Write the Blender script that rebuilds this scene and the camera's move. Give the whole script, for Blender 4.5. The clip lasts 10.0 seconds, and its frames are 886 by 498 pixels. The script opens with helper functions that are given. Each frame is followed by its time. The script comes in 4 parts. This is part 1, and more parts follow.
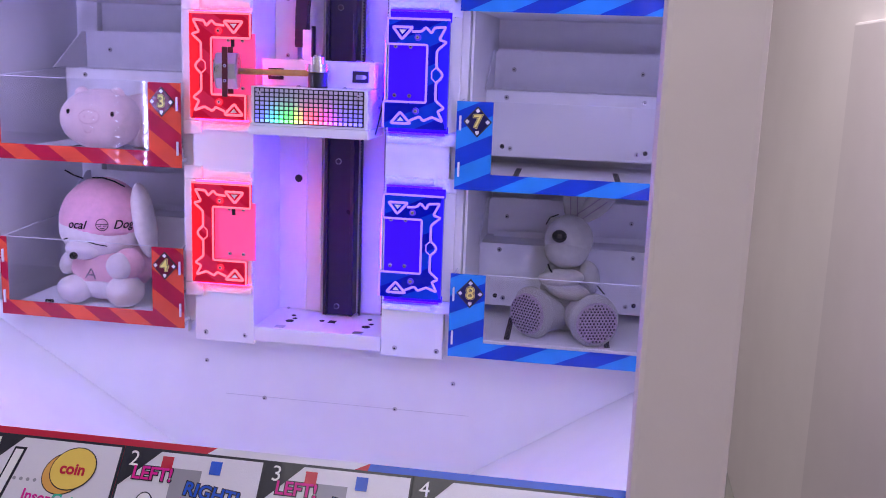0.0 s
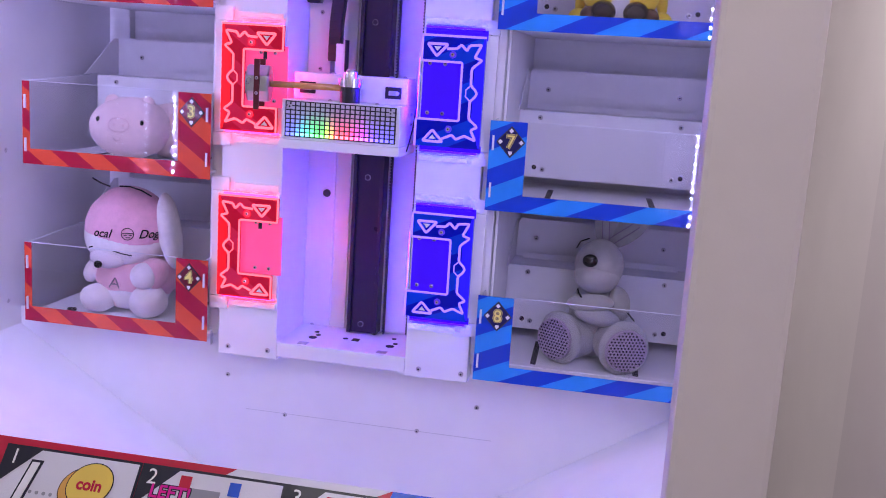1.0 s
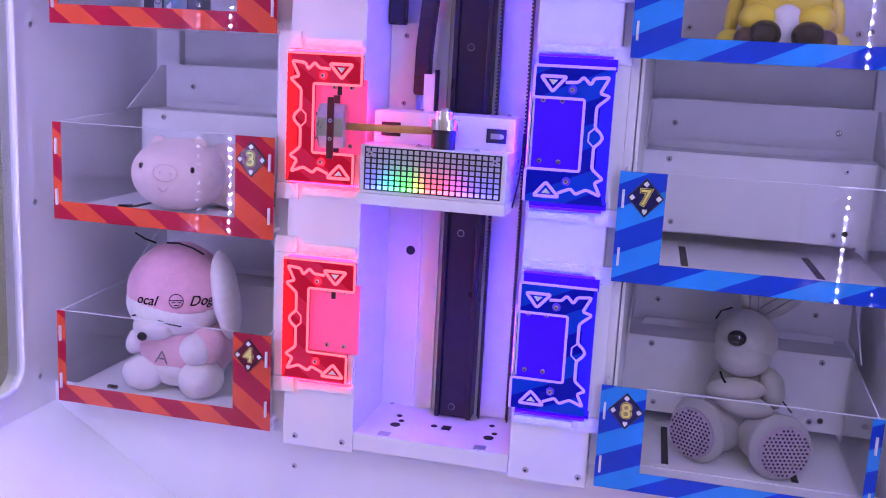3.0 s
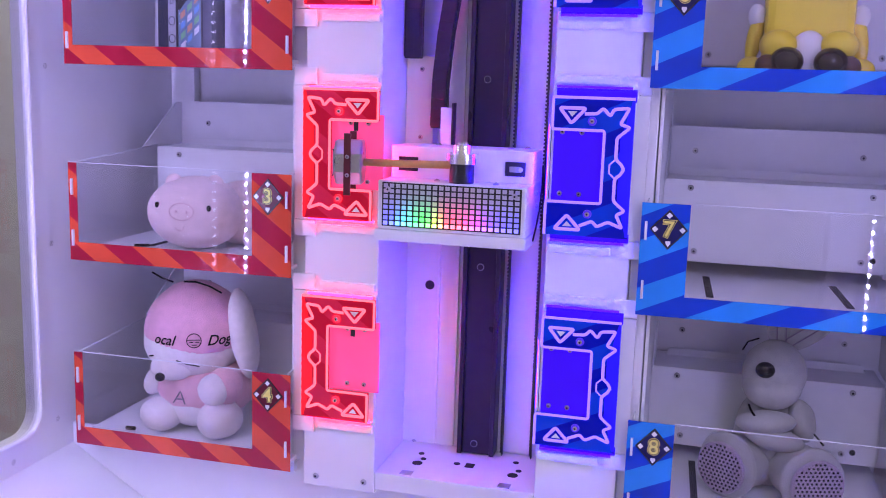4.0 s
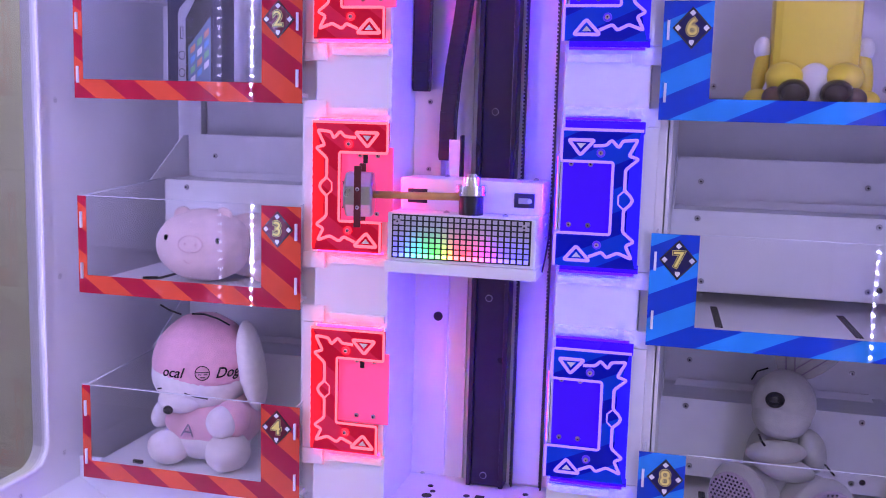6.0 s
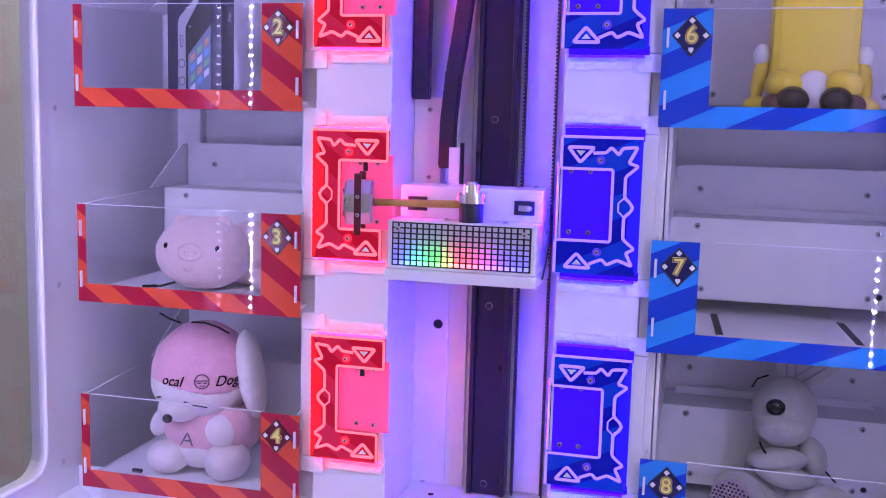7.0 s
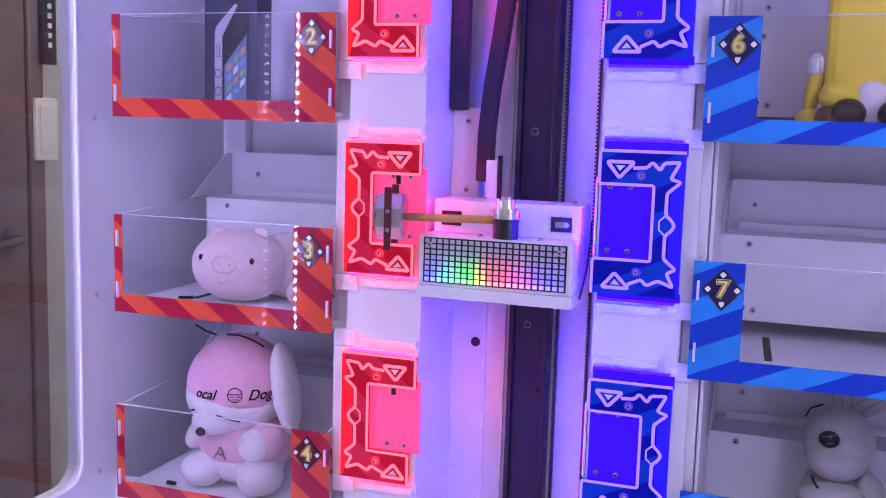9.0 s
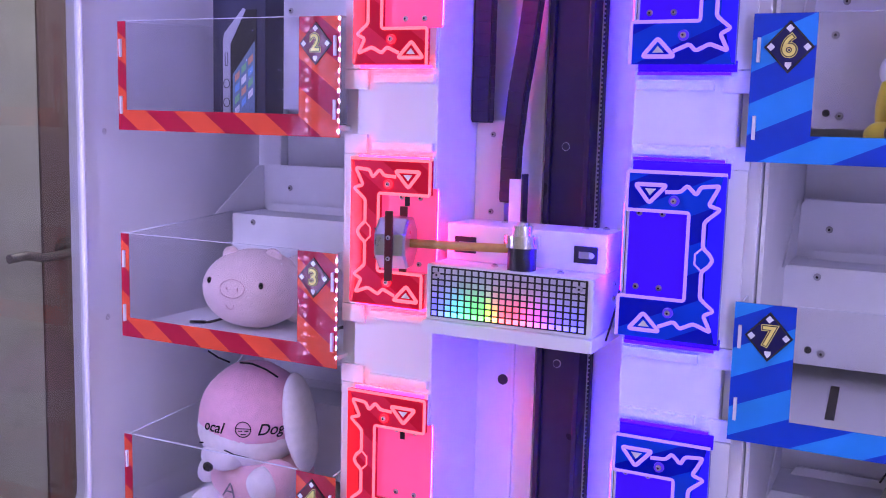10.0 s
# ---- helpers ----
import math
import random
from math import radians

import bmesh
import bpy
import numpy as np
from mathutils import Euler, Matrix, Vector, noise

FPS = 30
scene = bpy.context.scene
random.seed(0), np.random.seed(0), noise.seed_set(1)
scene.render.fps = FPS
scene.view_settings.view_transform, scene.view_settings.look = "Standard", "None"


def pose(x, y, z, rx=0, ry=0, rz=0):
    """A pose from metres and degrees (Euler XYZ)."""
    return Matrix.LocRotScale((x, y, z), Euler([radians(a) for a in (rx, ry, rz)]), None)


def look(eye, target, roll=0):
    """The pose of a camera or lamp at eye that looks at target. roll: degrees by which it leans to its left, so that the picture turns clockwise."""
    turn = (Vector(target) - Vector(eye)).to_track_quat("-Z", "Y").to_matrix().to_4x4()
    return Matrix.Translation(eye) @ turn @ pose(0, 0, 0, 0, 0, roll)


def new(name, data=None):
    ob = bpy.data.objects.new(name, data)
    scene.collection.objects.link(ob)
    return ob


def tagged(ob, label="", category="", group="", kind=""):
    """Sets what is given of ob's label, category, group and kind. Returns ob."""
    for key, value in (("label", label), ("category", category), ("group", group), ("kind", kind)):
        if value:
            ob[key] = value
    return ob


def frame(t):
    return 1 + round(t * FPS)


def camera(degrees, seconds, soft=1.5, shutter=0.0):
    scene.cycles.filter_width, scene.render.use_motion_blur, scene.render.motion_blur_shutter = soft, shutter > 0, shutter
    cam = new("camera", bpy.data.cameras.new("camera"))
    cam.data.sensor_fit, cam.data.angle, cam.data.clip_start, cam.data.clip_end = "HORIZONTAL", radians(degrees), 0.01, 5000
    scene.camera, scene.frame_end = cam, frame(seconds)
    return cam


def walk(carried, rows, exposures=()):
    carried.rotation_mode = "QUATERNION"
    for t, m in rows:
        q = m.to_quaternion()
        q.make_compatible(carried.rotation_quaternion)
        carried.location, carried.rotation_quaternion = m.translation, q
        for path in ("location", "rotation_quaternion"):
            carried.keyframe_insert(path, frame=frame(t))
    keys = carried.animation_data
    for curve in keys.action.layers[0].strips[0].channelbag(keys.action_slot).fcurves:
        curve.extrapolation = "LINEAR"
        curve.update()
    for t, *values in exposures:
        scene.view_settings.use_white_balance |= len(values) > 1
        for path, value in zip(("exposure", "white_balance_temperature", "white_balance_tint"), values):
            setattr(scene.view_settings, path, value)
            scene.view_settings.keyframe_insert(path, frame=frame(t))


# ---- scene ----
import colorsys
cam = camera(48.6, 10.0, soft=1.0)
PATH = [
    (0, (0.444, -1.489, 1.439), (0.13, 0.446, 1.046), 2.1),
    (0.5, (0.447, -1.481, 1.447), (0.108, 0.452, 1.062), 3.1),
    (1, (0.428, -1.463, 1.443), (0.069, 0.469, 1.076), 3.7),
    (1.5, (0.392, -1.404, 1.463), (0.012, 0.524, 1.086), 4.3),
    (2, (0.343, -1.321, 1.477), (-0.071, 0.598, 1.093), 4.4),
    (2.5, (0.308, -1.249, 1.481), (-0.136, 0.661, 1.091), 3.9),
    (3, (0.292, -1.195, 1.489), (-0.168, 0.713, 1.106), 3.0),
    (4.3, (0.274, -1.177, 1.499), (-0.224, 0.733, 1.179), 1.7),
    (4.5, (0.268, -1.18, 1.498), (-0.23, 0.732, 1.186), 1.7),
    (5, (0.265, -1.185, 1.5), (-0.232, 0.729, 1.204), 1.9),
    (5.5, (0.266, -1.185, 1.501), (-0.228, 0.732, 1.216), 1.7),
    (7, (0.263, -1.186, 1.498), (-0.224, 0.737, 1.243), 1.5),
    (7.5, (0.248, -1.184, 1.496), (-0.225, 0.743, 1.244), 1.6),
    (8, (0.249, -1.189, 1.488), (-0.212, 0.741, 1.235), 1.6),
    (8.5, (0.256, -1.169, 1.497), (-0.249, 0.749, 1.239), 1.6),
    (9, (0.302, -1.13, 1.509), (-0.336, 0.749, 1.258), 1.7),
    (9.5, (0.375, -1.07, 1.534), (-0.418, 0.749, 1.286), 1.6),
    (10, (0.369, -0.96, 1.531), (-0.499, 0.822, 1.269), 1.5),
]
walk(cam, [(t, look(eye, target, roll)) for t, eye, target, roll in PATH], exposures=[(0, -0.2), (10, -0.2)])

# ---- world and room light ----
world = bpy.data.worlds.new("world")
world.use_nodes = True
world.node_tree.nodes["Background"].inputs[0].default_value = (0.75, 0.78, 0.9, 1)
world.node_tree.nodes["Background"].inputs[1].default_value = 0.12
scene.world = world


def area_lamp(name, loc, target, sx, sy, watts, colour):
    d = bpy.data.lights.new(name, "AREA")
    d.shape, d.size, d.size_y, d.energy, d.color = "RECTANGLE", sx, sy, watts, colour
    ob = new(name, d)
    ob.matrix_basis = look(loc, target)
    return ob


# unseen ceiling panel for the room's light; fill lamp added under the cabinet's roof
area_lamp("ceiling_light_glow", (0.2, -1.9, 2.57), (0.2, -1.89, 0), 1.4, 2.4, 18, (1.0, 0.95, 0.98))
area_lamp("cabinet_fill_glow", (0, -0.25, 1.94), (0, -0.1, 1.0), 0.95, 0.35, 0.25, (0.50, 0.45, 1.0))
# unseen fill panels added over the aisles on either side to brighten the walls
area_lamp("aisle_fill_glow", (0.76, 0.2, 2.57), (0.76, 0.2, 0), 0.3, 0.9, 40, (1.0, 0.94, 0.95))
area_lamp("aisle_fill_glow", (-0.95, 0.3, 2.57), (-0.95, 0.3, 0), 0.4, 1.2, 14, (1.0, 0.97, 0.92))


# ---- materials ----
def mat(name, colour, rough=0.5, metal=0.0, vary=0.06, scale=30.0, bump=0.0, bump_scale=300.0, emit=None, power=0.0, coat=0.0, sheen=0.0):
    m = bpy.data.materials.new(name)
    m.use_nodes = True
    nt = m.node_tree
    b = nt.nodes["Principled BSDF"]
    b.inputs["Base Color"].default_value = (*colour, 1)
    b.inputs["Roughness"].default_value = rough
    b.inputs["Metallic"].default_value = metal
    b.inputs["Coat Weight"].default_value = coat
    b.inputs["Sheen Weight"].default_value = sheen
    if emit:
        b.inputs["Emission Color"].default_value = (*emit, 1)
        b.inputs["Emission Strength"].default_value = power
    tc = nt.nodes.new("ShaderNodeTexCoord")
    if vary:
        n = nt.nodes.new("ShaderNodeTexNoise")
        n.inputs["Scale"].default_value, n.inputs["Detail"].default_value = scale, 6
        n2 = nt.nodes.new("ShaderNodeTexNoise")
        n2.inputs["Scale"].default_value = scale * 0.12
        mx = nt.nodes.new("ShaderNodeMath")
        mx.operation = "ADD"
        r = nt.nodes.new("ShaderNodeMapRange")
        r.inputs["From Min"].default_value, r.inputs["From Max"].default_value = 0.6, 1.4
        r.inputs["To Min"].default_value, r.inputs["To Max"].default_value = 1 - vary, 1 + vary
        hsv = nt.nodes.new("ShaderNodeHueSaturation")
        hsv.inputs["Color"].default_value = (*colour, 1)
        nt.links.new(tc.outputs["Object"], n.inputs["Vector"])
        nt.links.new(tc.outputs["Object"], n2.inputs["Vector"])
        nt.links.new(n.outputs["Fac"], mx.inputs[0])
        nt.links.new(n2.outputs["Fac"], mx.inputs[1])
        nt.links.new(mx.outputs[0], r.inputs["Value"])
        nt.links.new(r.outputs[0], hsv.inputs["Value"])
        nt.links.new(hsv.outputs[0], b.inputs["Base Color"])
        rr = nt.nodes.new("ShaderNodeMapRange")
        rr.inputs["From Min"].default_value, rr.inputs["From Max"].default_value = 0.3, 0.7
        rr.inputs["To Min"].default_value, rr.inputs["To Max"].default_value = rough * 0.88, min(1, rough * 1.12)
        nt.links.new(n2.outputs["Fac"], rr.inputs["Value"])
        nt.links.new(rr.outputs[0], b.inputs["Roughness"])
    if bump:
        nb = nt.nodes.new("ShaderNodeTexNoise")
        nb.inputs["Scale"].default_value, nb.inputs["Detail"].default_value = bump_scale, 3
        bp = nt.nodes.new("ShaderNodeBump")
        bp.inputs["Strength"].default_value, bp.inputs["Distance"].default_value = bump, 0.002
        nt.links.new(tc.outputs["Object"], nb.inputs["Vector"])
        nt.links.new(nb.outputs["Fac"], bp.inputs["Height"])
        nt.links.new(bp.outputs[0], b.inputs["Normal"])
    return m


def clear_mat(name, tint, gloss_rough=0.02, gloss=0.035):
    m = bpy.data.materials.new(name)
    m.use_nodes = True
    nt = m.node_tree
    nt.nodes.remove(nt.nodes["Principled BSDF"])
    tr, gl = nt.nodes.new("ShaderNodeBsdfTransparent"), nt.nodes.new("ShaderNodeBsdfGlossy")
    tr.inputs["Color"].default_value = (*tint, 1)
    gl.inputs["Roughness"].default_value = gloss_rough
    lw, mx = nt.nodes.new("ShaderNodeLayerWeight"), nt.nodes.new("ShaderNodeMixShader")
    lw.inputs["Blend"].default_value = 0.5
    pw, ma = nt.nodes.new("ShaderNodeMath"), nt.nodes.new("ShaderNodeMath")
    pw.operation, ma.operation = "POWER", "MULTIPLY_ADD"
    pw.inputs[1].default_value = 4.5
    ma.inputs[1].default_value, ma.inputs[2].default_value = 0.9, gloss
    nt.links.new(lw.outputs["Facing"], pw.inputs[0])
    nt.links.new(pw.outputs[0], ma.inputs[0])
    nt.links.new(ma.outputs[0], mx.inputs[0])
    nt.links.new(tr.outputs[0], mx.inputs[1])
    nt.links.new(gl.outputs[0], mx.inputs[2])
    nt.links.new(mx.outputs[0], nt.nodes["Material Output"].inputs["Surface"])
    return m


def stripe_mat(name, dark, light, per_x, per_z, rising):
    """Diagonal printed stripes on glossy vinyl: periods along x and along z in metres."""
    m = mat(name, dark, 0.022, vary=0.0)
    nt = m.node_tree
    tc = nt.nodes.new("ShaderNodeTexCoord")
    sp = nt.nodes.new("ShaderNodeSeparateXYZ")
    nt.links.new(tc.outputs["Object"], sp.inputs[0])

    def op(kind, a, c):
        k = nt.nodes.new("ShaderNodeMath")
        k.operation = kind
        for i, v in enumerate((a, c)):
            if v is None:
                continue
            if isinstance(v, float):
                k.inputs[i].default_value = v
            else:
                nt.links.new(v, k.inputs[i])
        return k.outputs[0]

    a = op("MULTIPLY", sp.outputs["X"], 1 / per_x)
    c = op("MULTIPLY", sp.outputs["Z"], (-1.0 if rising else 1.0) / per_z)
    f = op("FRACT", op("ADD", a, c), None)
    g = op("GREATER_THAN", f, 0.5)
    n = nt.nodes.new("ShaderNodeTexNoise")
    n.inputs["Scale"].default_value = 25
    nt.links.new(tc.outputs["Object"], n.inputs["Vector"])
    mx = nt.nodes.new("ShaderNodeMix")
    mx.data_type = "RGBA"
    mx.inputs[6].default_value, mx.inputs[7].default_value = (*dark, 1), (*light, 1)
    nt.links.new(g, mx.inputs[0])
    hs = nt.nodes.new("ShaderNodeHueSaturation")
    r = op("ADD", op("MULTIPLY", n.outputs["Fac"], 0.3), 0.85)
    nt.links.new(r, hs.inputs["Value"])
    nt.links.new(mx.outputs[2], hs.inputs["Color"])
    nt.links.new(hs.outputs[0], nt.nodes["Principled BSDF"].inputs["Base Color"])
    return m


def glow(name, colour, power, base=(0.02, 0.02, 0.02)):
    return mat(name, base, 0.3, vary=0.0, emit=colour, power=power)


WHITE = mat("white_powder_coat", (0.83, 0.83, 0.86), 0.32, vary=0.05, scale=14, bump=0.05, bump_scale=420)
WHITE2 = mat("white_sheet_metal", (0.85, 0.85, 0.88), 0.38, vary=0.05, scale=25, bump=0.06, bump_scale=500)
CREAM = mat("cream_painted_post", (0.82, 0.755, 0.77), 0.55, vary=0.05, scale=12, bump=0.05)
STEEL = mat("screw_steel", (0.52, 0.51, 0.53), 0.3, 1.0, 0.1, 200)
DARKHOLE = mat("dark_recess", (0.015, 0.014, 0.02), 0.7, vary=0.1)
RUBBER = mat("black_rubber", (0.02, 0.02, 0.024), 0.55, vary=0.1, bump=0.1)
RAIL = mat("dark_anodised_rail", (0.045, 0.035, 0.06), 0.3, 0.6, 0.1, 60)
POLISHED = mat("polished_steel", (0.86, 0.86, 0.88), 0.2, 1.0, 0.05, 120)
ALU = mat("brushed_aluminium", (0.55, 0.56, 0.6), 0.3, 1.0, 0.08, 300)
WOOD = mat("hammer_wood", (0.55, 0.31, 0.08), 0.4, vary=0.2, scale=80, bump=0.05)
STRAP = mat("painted_red_strap", (0.10, 0.012, 0.02), 0.35, vary=0.1)
CLEAR = clear_mat("clear_acrylic", (0.982, 0.98, 0.986), 0.003)
GLASS = clear_mat("window_glass", (0.86, 0.86, 0.88), 0.01, 0.04)
EDGE = mat("frosted_acrylic_edge", (0.72, 0.74, 0.8), 0.3, vary=0.03)
RED_STRIPE = stripe_mat("red_striped_vinyl", (0.40, 0.012, 0.04), (0.72, 0.085, 0.04), 0.09, 0.065, False)
BLUE_STRIPE = stripe_mat("blue_striped_vinyl", (0.004, 0.05, 0.52), (0.02, 0.26, 0.78), 0.127, 0.057, True)
NAVY = mat("badge_navy", (0.012, 0.012, 0.09), 0.2, vary=0.05)
MAROON = mat("badge_maroon", (0.12, 0.008, 0.02), 0.2, vary=0.05)
INK = mat("black_ink", (0.012, 0.012, 0.015), 0.4, vary=0.05)
YELLOW = mat("badge_yellow", (0.88, 0.78, 0.2), 0.35, vary=0.05)
PAPER = mat("white_print", (0.82, 0.82, 0.82), 0.3, vary=0.03)
RED_BODY = stripe_mat("lit_red_acrylic", (0.26, 0.004, 0.02), (0.40, 0.02, 0.06), 0.09, 0.065, False)
RED_MARGIN = mat("bright_red_margin", (0.5, 0.01, 0.02), 0.15, vary=0.05, emit=(1.0, 0.008, 0.015), power=0.9)
for m, c, p in ((RED_BODY, (1.0, 0.012, 0.06), 0.30),):
    m.node_tree.nodes["Principled BSDF"].inputs["Emission Color"].default_value = (*c, 1)
    m.node_tree.nodes["Principled BSDF"].inputs["Emission Strength"].default_value = p
RED_LINE = glow("red_neon_groove", (1.0, 0.11, 0.17), 2.5)
RED_DOT = glow("red_led_edge", (1.0, 0.008, 0.02), 5.0)
PINK_PLATE = mat("pink_lit_plate", (0.36, 0.10, 0.20), 0.3, vary=0.08, scale=40, emit=(1.0, 0.05, 0.22), power=0.9)
BLUE_BODY = stripe_mat("lit_blue_acrylic", (0.0, 0.005, 0.22), (0.002, 0.05, 0.45), 0.127, 0.057, True)
BLUE_BODY.node_tree.nodes["Principled BSDF"].inputs["Emission Color"].default_value = (0.004, 0.006, 1.0, 1)
BLUE_BODY.node_tree.nodes["Principled BSDF"].inputs["Emission Strength"].default_value = 0.2
BLUE_LINE = glow("blue_neon_groove", (0.25, 0.13, 1.0), 2.2)
BLUE_PLATE = mat("blue_lit_plate", (0.012, 0.006, 0.22), 0.3, vary=0.06, emit=(0.05, 0.0, 1.0), power=0.85)
for m in (BLUE_BODY, BLUE_PLATE, RED_BODY):
    m.node_tree.nodes["Principled BSDF"].inputs["Specular IOR Level"].default_value = 0.25
BLUE_BOSS = glow("blue_boss", (0.10, 0.03, 1.0), 0.9)
BLUE_MARGIN = mat("bright_blue_margin", (0.01, 0.005, 0.3), 0.3, vary=0.0, emit=(0.008, 0.0, 1.0), power=0.95)
BLUE_EDGE = glow("blue_gap_glow", (0.001, 0.0, 1.0), 150.0)
RED_GAP = glow("red_gap_glow", (1.0, 0.006, 0.05), 32.0)
BLUE_CHANNEL = glow("blue_channel_glow", (0.02, 0.0, 1.0), 480.0)
RED_CHANNEL = glow("red_channel_glow", (1.0, 0.02, 0.25), 95.0)
LED_WHITE = glow("white_led_chip", (0.47, 0.43, 1.0), 680.0)
# right-hand strip: its own power, set to balance light between the two sides
LED_RIGHT = glow("right_white_led_chip", (0.48, 0.44, 1.0), 450.0)
LED_DIM = glow("dim_white_led_chip", (0.52, 0.47, 1.0), 24.0)


# ---- mesh helpers ----
def box(bm, x0, x1, y0, y1, z0, z1, bevel=0.0, mi=0):
    r = bmesh.ops.create_cube(bm, size=1.0, matrix=Matrix.Translation(((x0 + x1) / 2, (y0 + y1) / 2, (z0 + z1) / 2)) @ Matrix.Diagonal((abs(x1 - x0), abs(y1 - y0), abs(z1 - z0), 1)))
    faces = {f for v in r["verts"] for f in v.link_faces}
    for f in faces:
        f.material_index = mi
    if bevel:
        edges = list({e for v in r["verts"] for e in v.link_edges})
        for f in bmesh.ops.bevel(bm, geom=edges, offset=bevel, segments=2, affect="EDGES", profile=0.6)["faces"]:
            f.material_index = mi
    return bm


def cyl(bm, c, axis, r0, r1, h, seg=24, mi=0):
    """A tapered cylinder centred at c along axis."""
    q = Vector((0, 0, 1)).rotation_difference(Vector(axis).normalized()).to_matrix().to_4x4()
    res = bmesh.ops.create_cone(bm, cap_ends=True, segments=seg, radius1=r0, radius2=r1, depth=h, matrix=Matrix.Translation(c) @ q)
    for f in {f for v in res["verts"] for f in v.link_faces}:
        f.material_index = mi
    return bm


def ball(bm, c, r, rot=(0, 0, 0), mi=0, seg=28, lumps=0.0):
    """An ellipsoid with soft lumps."""
    m = Matrix.Translation(c) @ Euler([radians(a) for a in rot]).to_matrix().to_4x4() @ Matrix.Diagonal((*r, 1))
    res = bmesh.ops.create_uvsphere(bm, u_segments=seg, v_segments=max(8, seg * 2 // 3), radius=1.0, matrix=m)
    for v in res["verts"]:
        if lumps:
            v.co += (v.co - Vector(c)).normalized() * noise.noise(v.co * 45) * lumps
    for f in {f for v in res["verts"] for f in v.link_faces}:
        f.material_index, f.smooth = mi, True
    return bm


def prism(bm, pts, lo, hi, axis="y", mi=0):
    """A flat outline (two coordinates a point), given thickness from lo to hi along axis."""
    def at(p, d):
        return {"y": (p[0], d, p[1]), "z": (p[0], p[1], d), "x": (d, p[0], p[1])}[axis]
    a = [bm.verts.new(at(p, lo)) for p in pts]
    c = [bm.verts.new(at(p, hi)) for p in pts]
    fs = [bm.faces.new(a), bm.faces.new(c[::-1])]
    for i in range(len(pts)):
        j = (i + 1) % len(pts)
        fs.append(bm.faces.new((a[j], a[i], c[i], c[j])))
    for f in fs:
        f.material_index = mi
    bmesh.ops.recalc_face_normals(bm, faces=fs)
    return bm


def tube(bm, pts, r, closed=False, sides=6, mi=0):
    pts = [Vector(p) for p in pts]
    n, rings = len(pts), []
    for i, p in enumerate(pts):
        a = pts[i - 1] if (i or closed) else p
        c = pts[(i + 1) % n] if (i < n - 1 or closed) else p
        d = ((p - a).normalized() + (c - p).normalized())
        d = d.normalized() if d.length > 1e-6 else (c - a).normalized()
        u = d.cross(Vector((0.013, 1, 0.017))).normalized() if abs(d.y) < 0.95 else d.cross(Vector((1, 0, 0))).normalized()
        w = d.cross(u)
        rings.append([bm.verts.new(p + r * (math.cos(k * math.tau / sides) * u + math.sin(k * math.tau / sides) * w)) for k in range(sides)])
    for i in range(n if closed else n - 1):
        a, c = rings[i], rings[(i + 1) % n]
        for k in range(sides):
            f = bm.faces.new((a[k], a[(k + 1) % sides], c[(k + 1) % sides], c[k]))
            f.smooth, f.material_index = True, mi
    if not closed:
        bm.faces.new(rings[0][::-1]).material_index = mi
        bm.faces.new(rings[-1]).material_index = mi
    return bm


def rounded(pts, closed=False, cut=0.003, steps=4):
    """Rounds the corners of a line of points (two coordinates each) over a length of cut metres."""
    out, n = [], len(pts)
    for i, p in enumerate(pts):
        if not closed and i in (0, n - 1):
            out.append(p)
            continue
        p, a, c = Vector(p), Vector(pts[i - 1]), Vector(pts[(i + 1) % n])
        u = p + (a - p).normalized() * min(cut, (a - p).length * 0.42)
        w = p + (c - p).normalized() * min(cut, (c - p).length * 0.42)
        for k in range(steps + 1):
            t = k / steps
            out.append(tuple(u * (1 - t) ** 2 + p * 2 * t * (1 - t) + w * t * t))
    return out


def mesh_of(bm, name, mats):
    bmesh.ops.recalc_face_normals(bm, faces=bm.faces)
    me = bpy.data.meshes.new(name)
    bm.to_mesh(me)
    bm.free()
    for m in mats if isinstance(mats, (list, tuple)) else [mats]:
        me.materials.append(m)
    return me


def thing(name, loc, label, category, group="", kind=""):
    ob = new(name)
    ob.location = loc
    ob.empty_display_size = 0.02
    return tagged(ob, label, category, group, kind)


def part(name, bm, material, parent, label=""):
    me = bm if isinstance(bm, bpy.types.Mesh) else mesh_of(bm, name, material)
    ob = new(name, me)
    ob.parent = parent
    if parent is not None and parent.type == "EMPTY":
        ob.matrix_parent_inverse = Matrix.Translation(parent.location).inverted()
    return tagged(ob, label)


def solo(name, bm, material, label, category, group="", kind=""):
    return tagged(new(name, mesh_of(bm, name, material)), label, category, group, kind)


def B():
    return bmesh.new()


def place_piece(name, me, parent, m):
    """A shared mesh as an object of its own under parent."""
    ob = new(name, me)
    ob.parent = parent
    if parent is not None and parent.type == "EMPTY":
        ob.matrix_parent_inverse = Matrix.Translation(parent.location).inverted()
    ob.matrix_basis = m
    return ob


def text_mesh(body, size, depth, material, bold=0.0):
    c = bpy.data.curves.new("letters", "FONT")
    c.body, c.size, c.extrude, c.offset = body, size, depth, bold
    c.align_x, c.align_y = "CENTER", "CENTER"
    c.resolution_u = 4
    ob = new("letters", c)
    me = bpy.data.meshes.new_from_object(ob.evaluated_get(bpy.context.evaluated_depsgraph_get()))
    bpy.data.objects.remove(ob)
    me.materials.clear()
    me.materials.append(material)
    return me


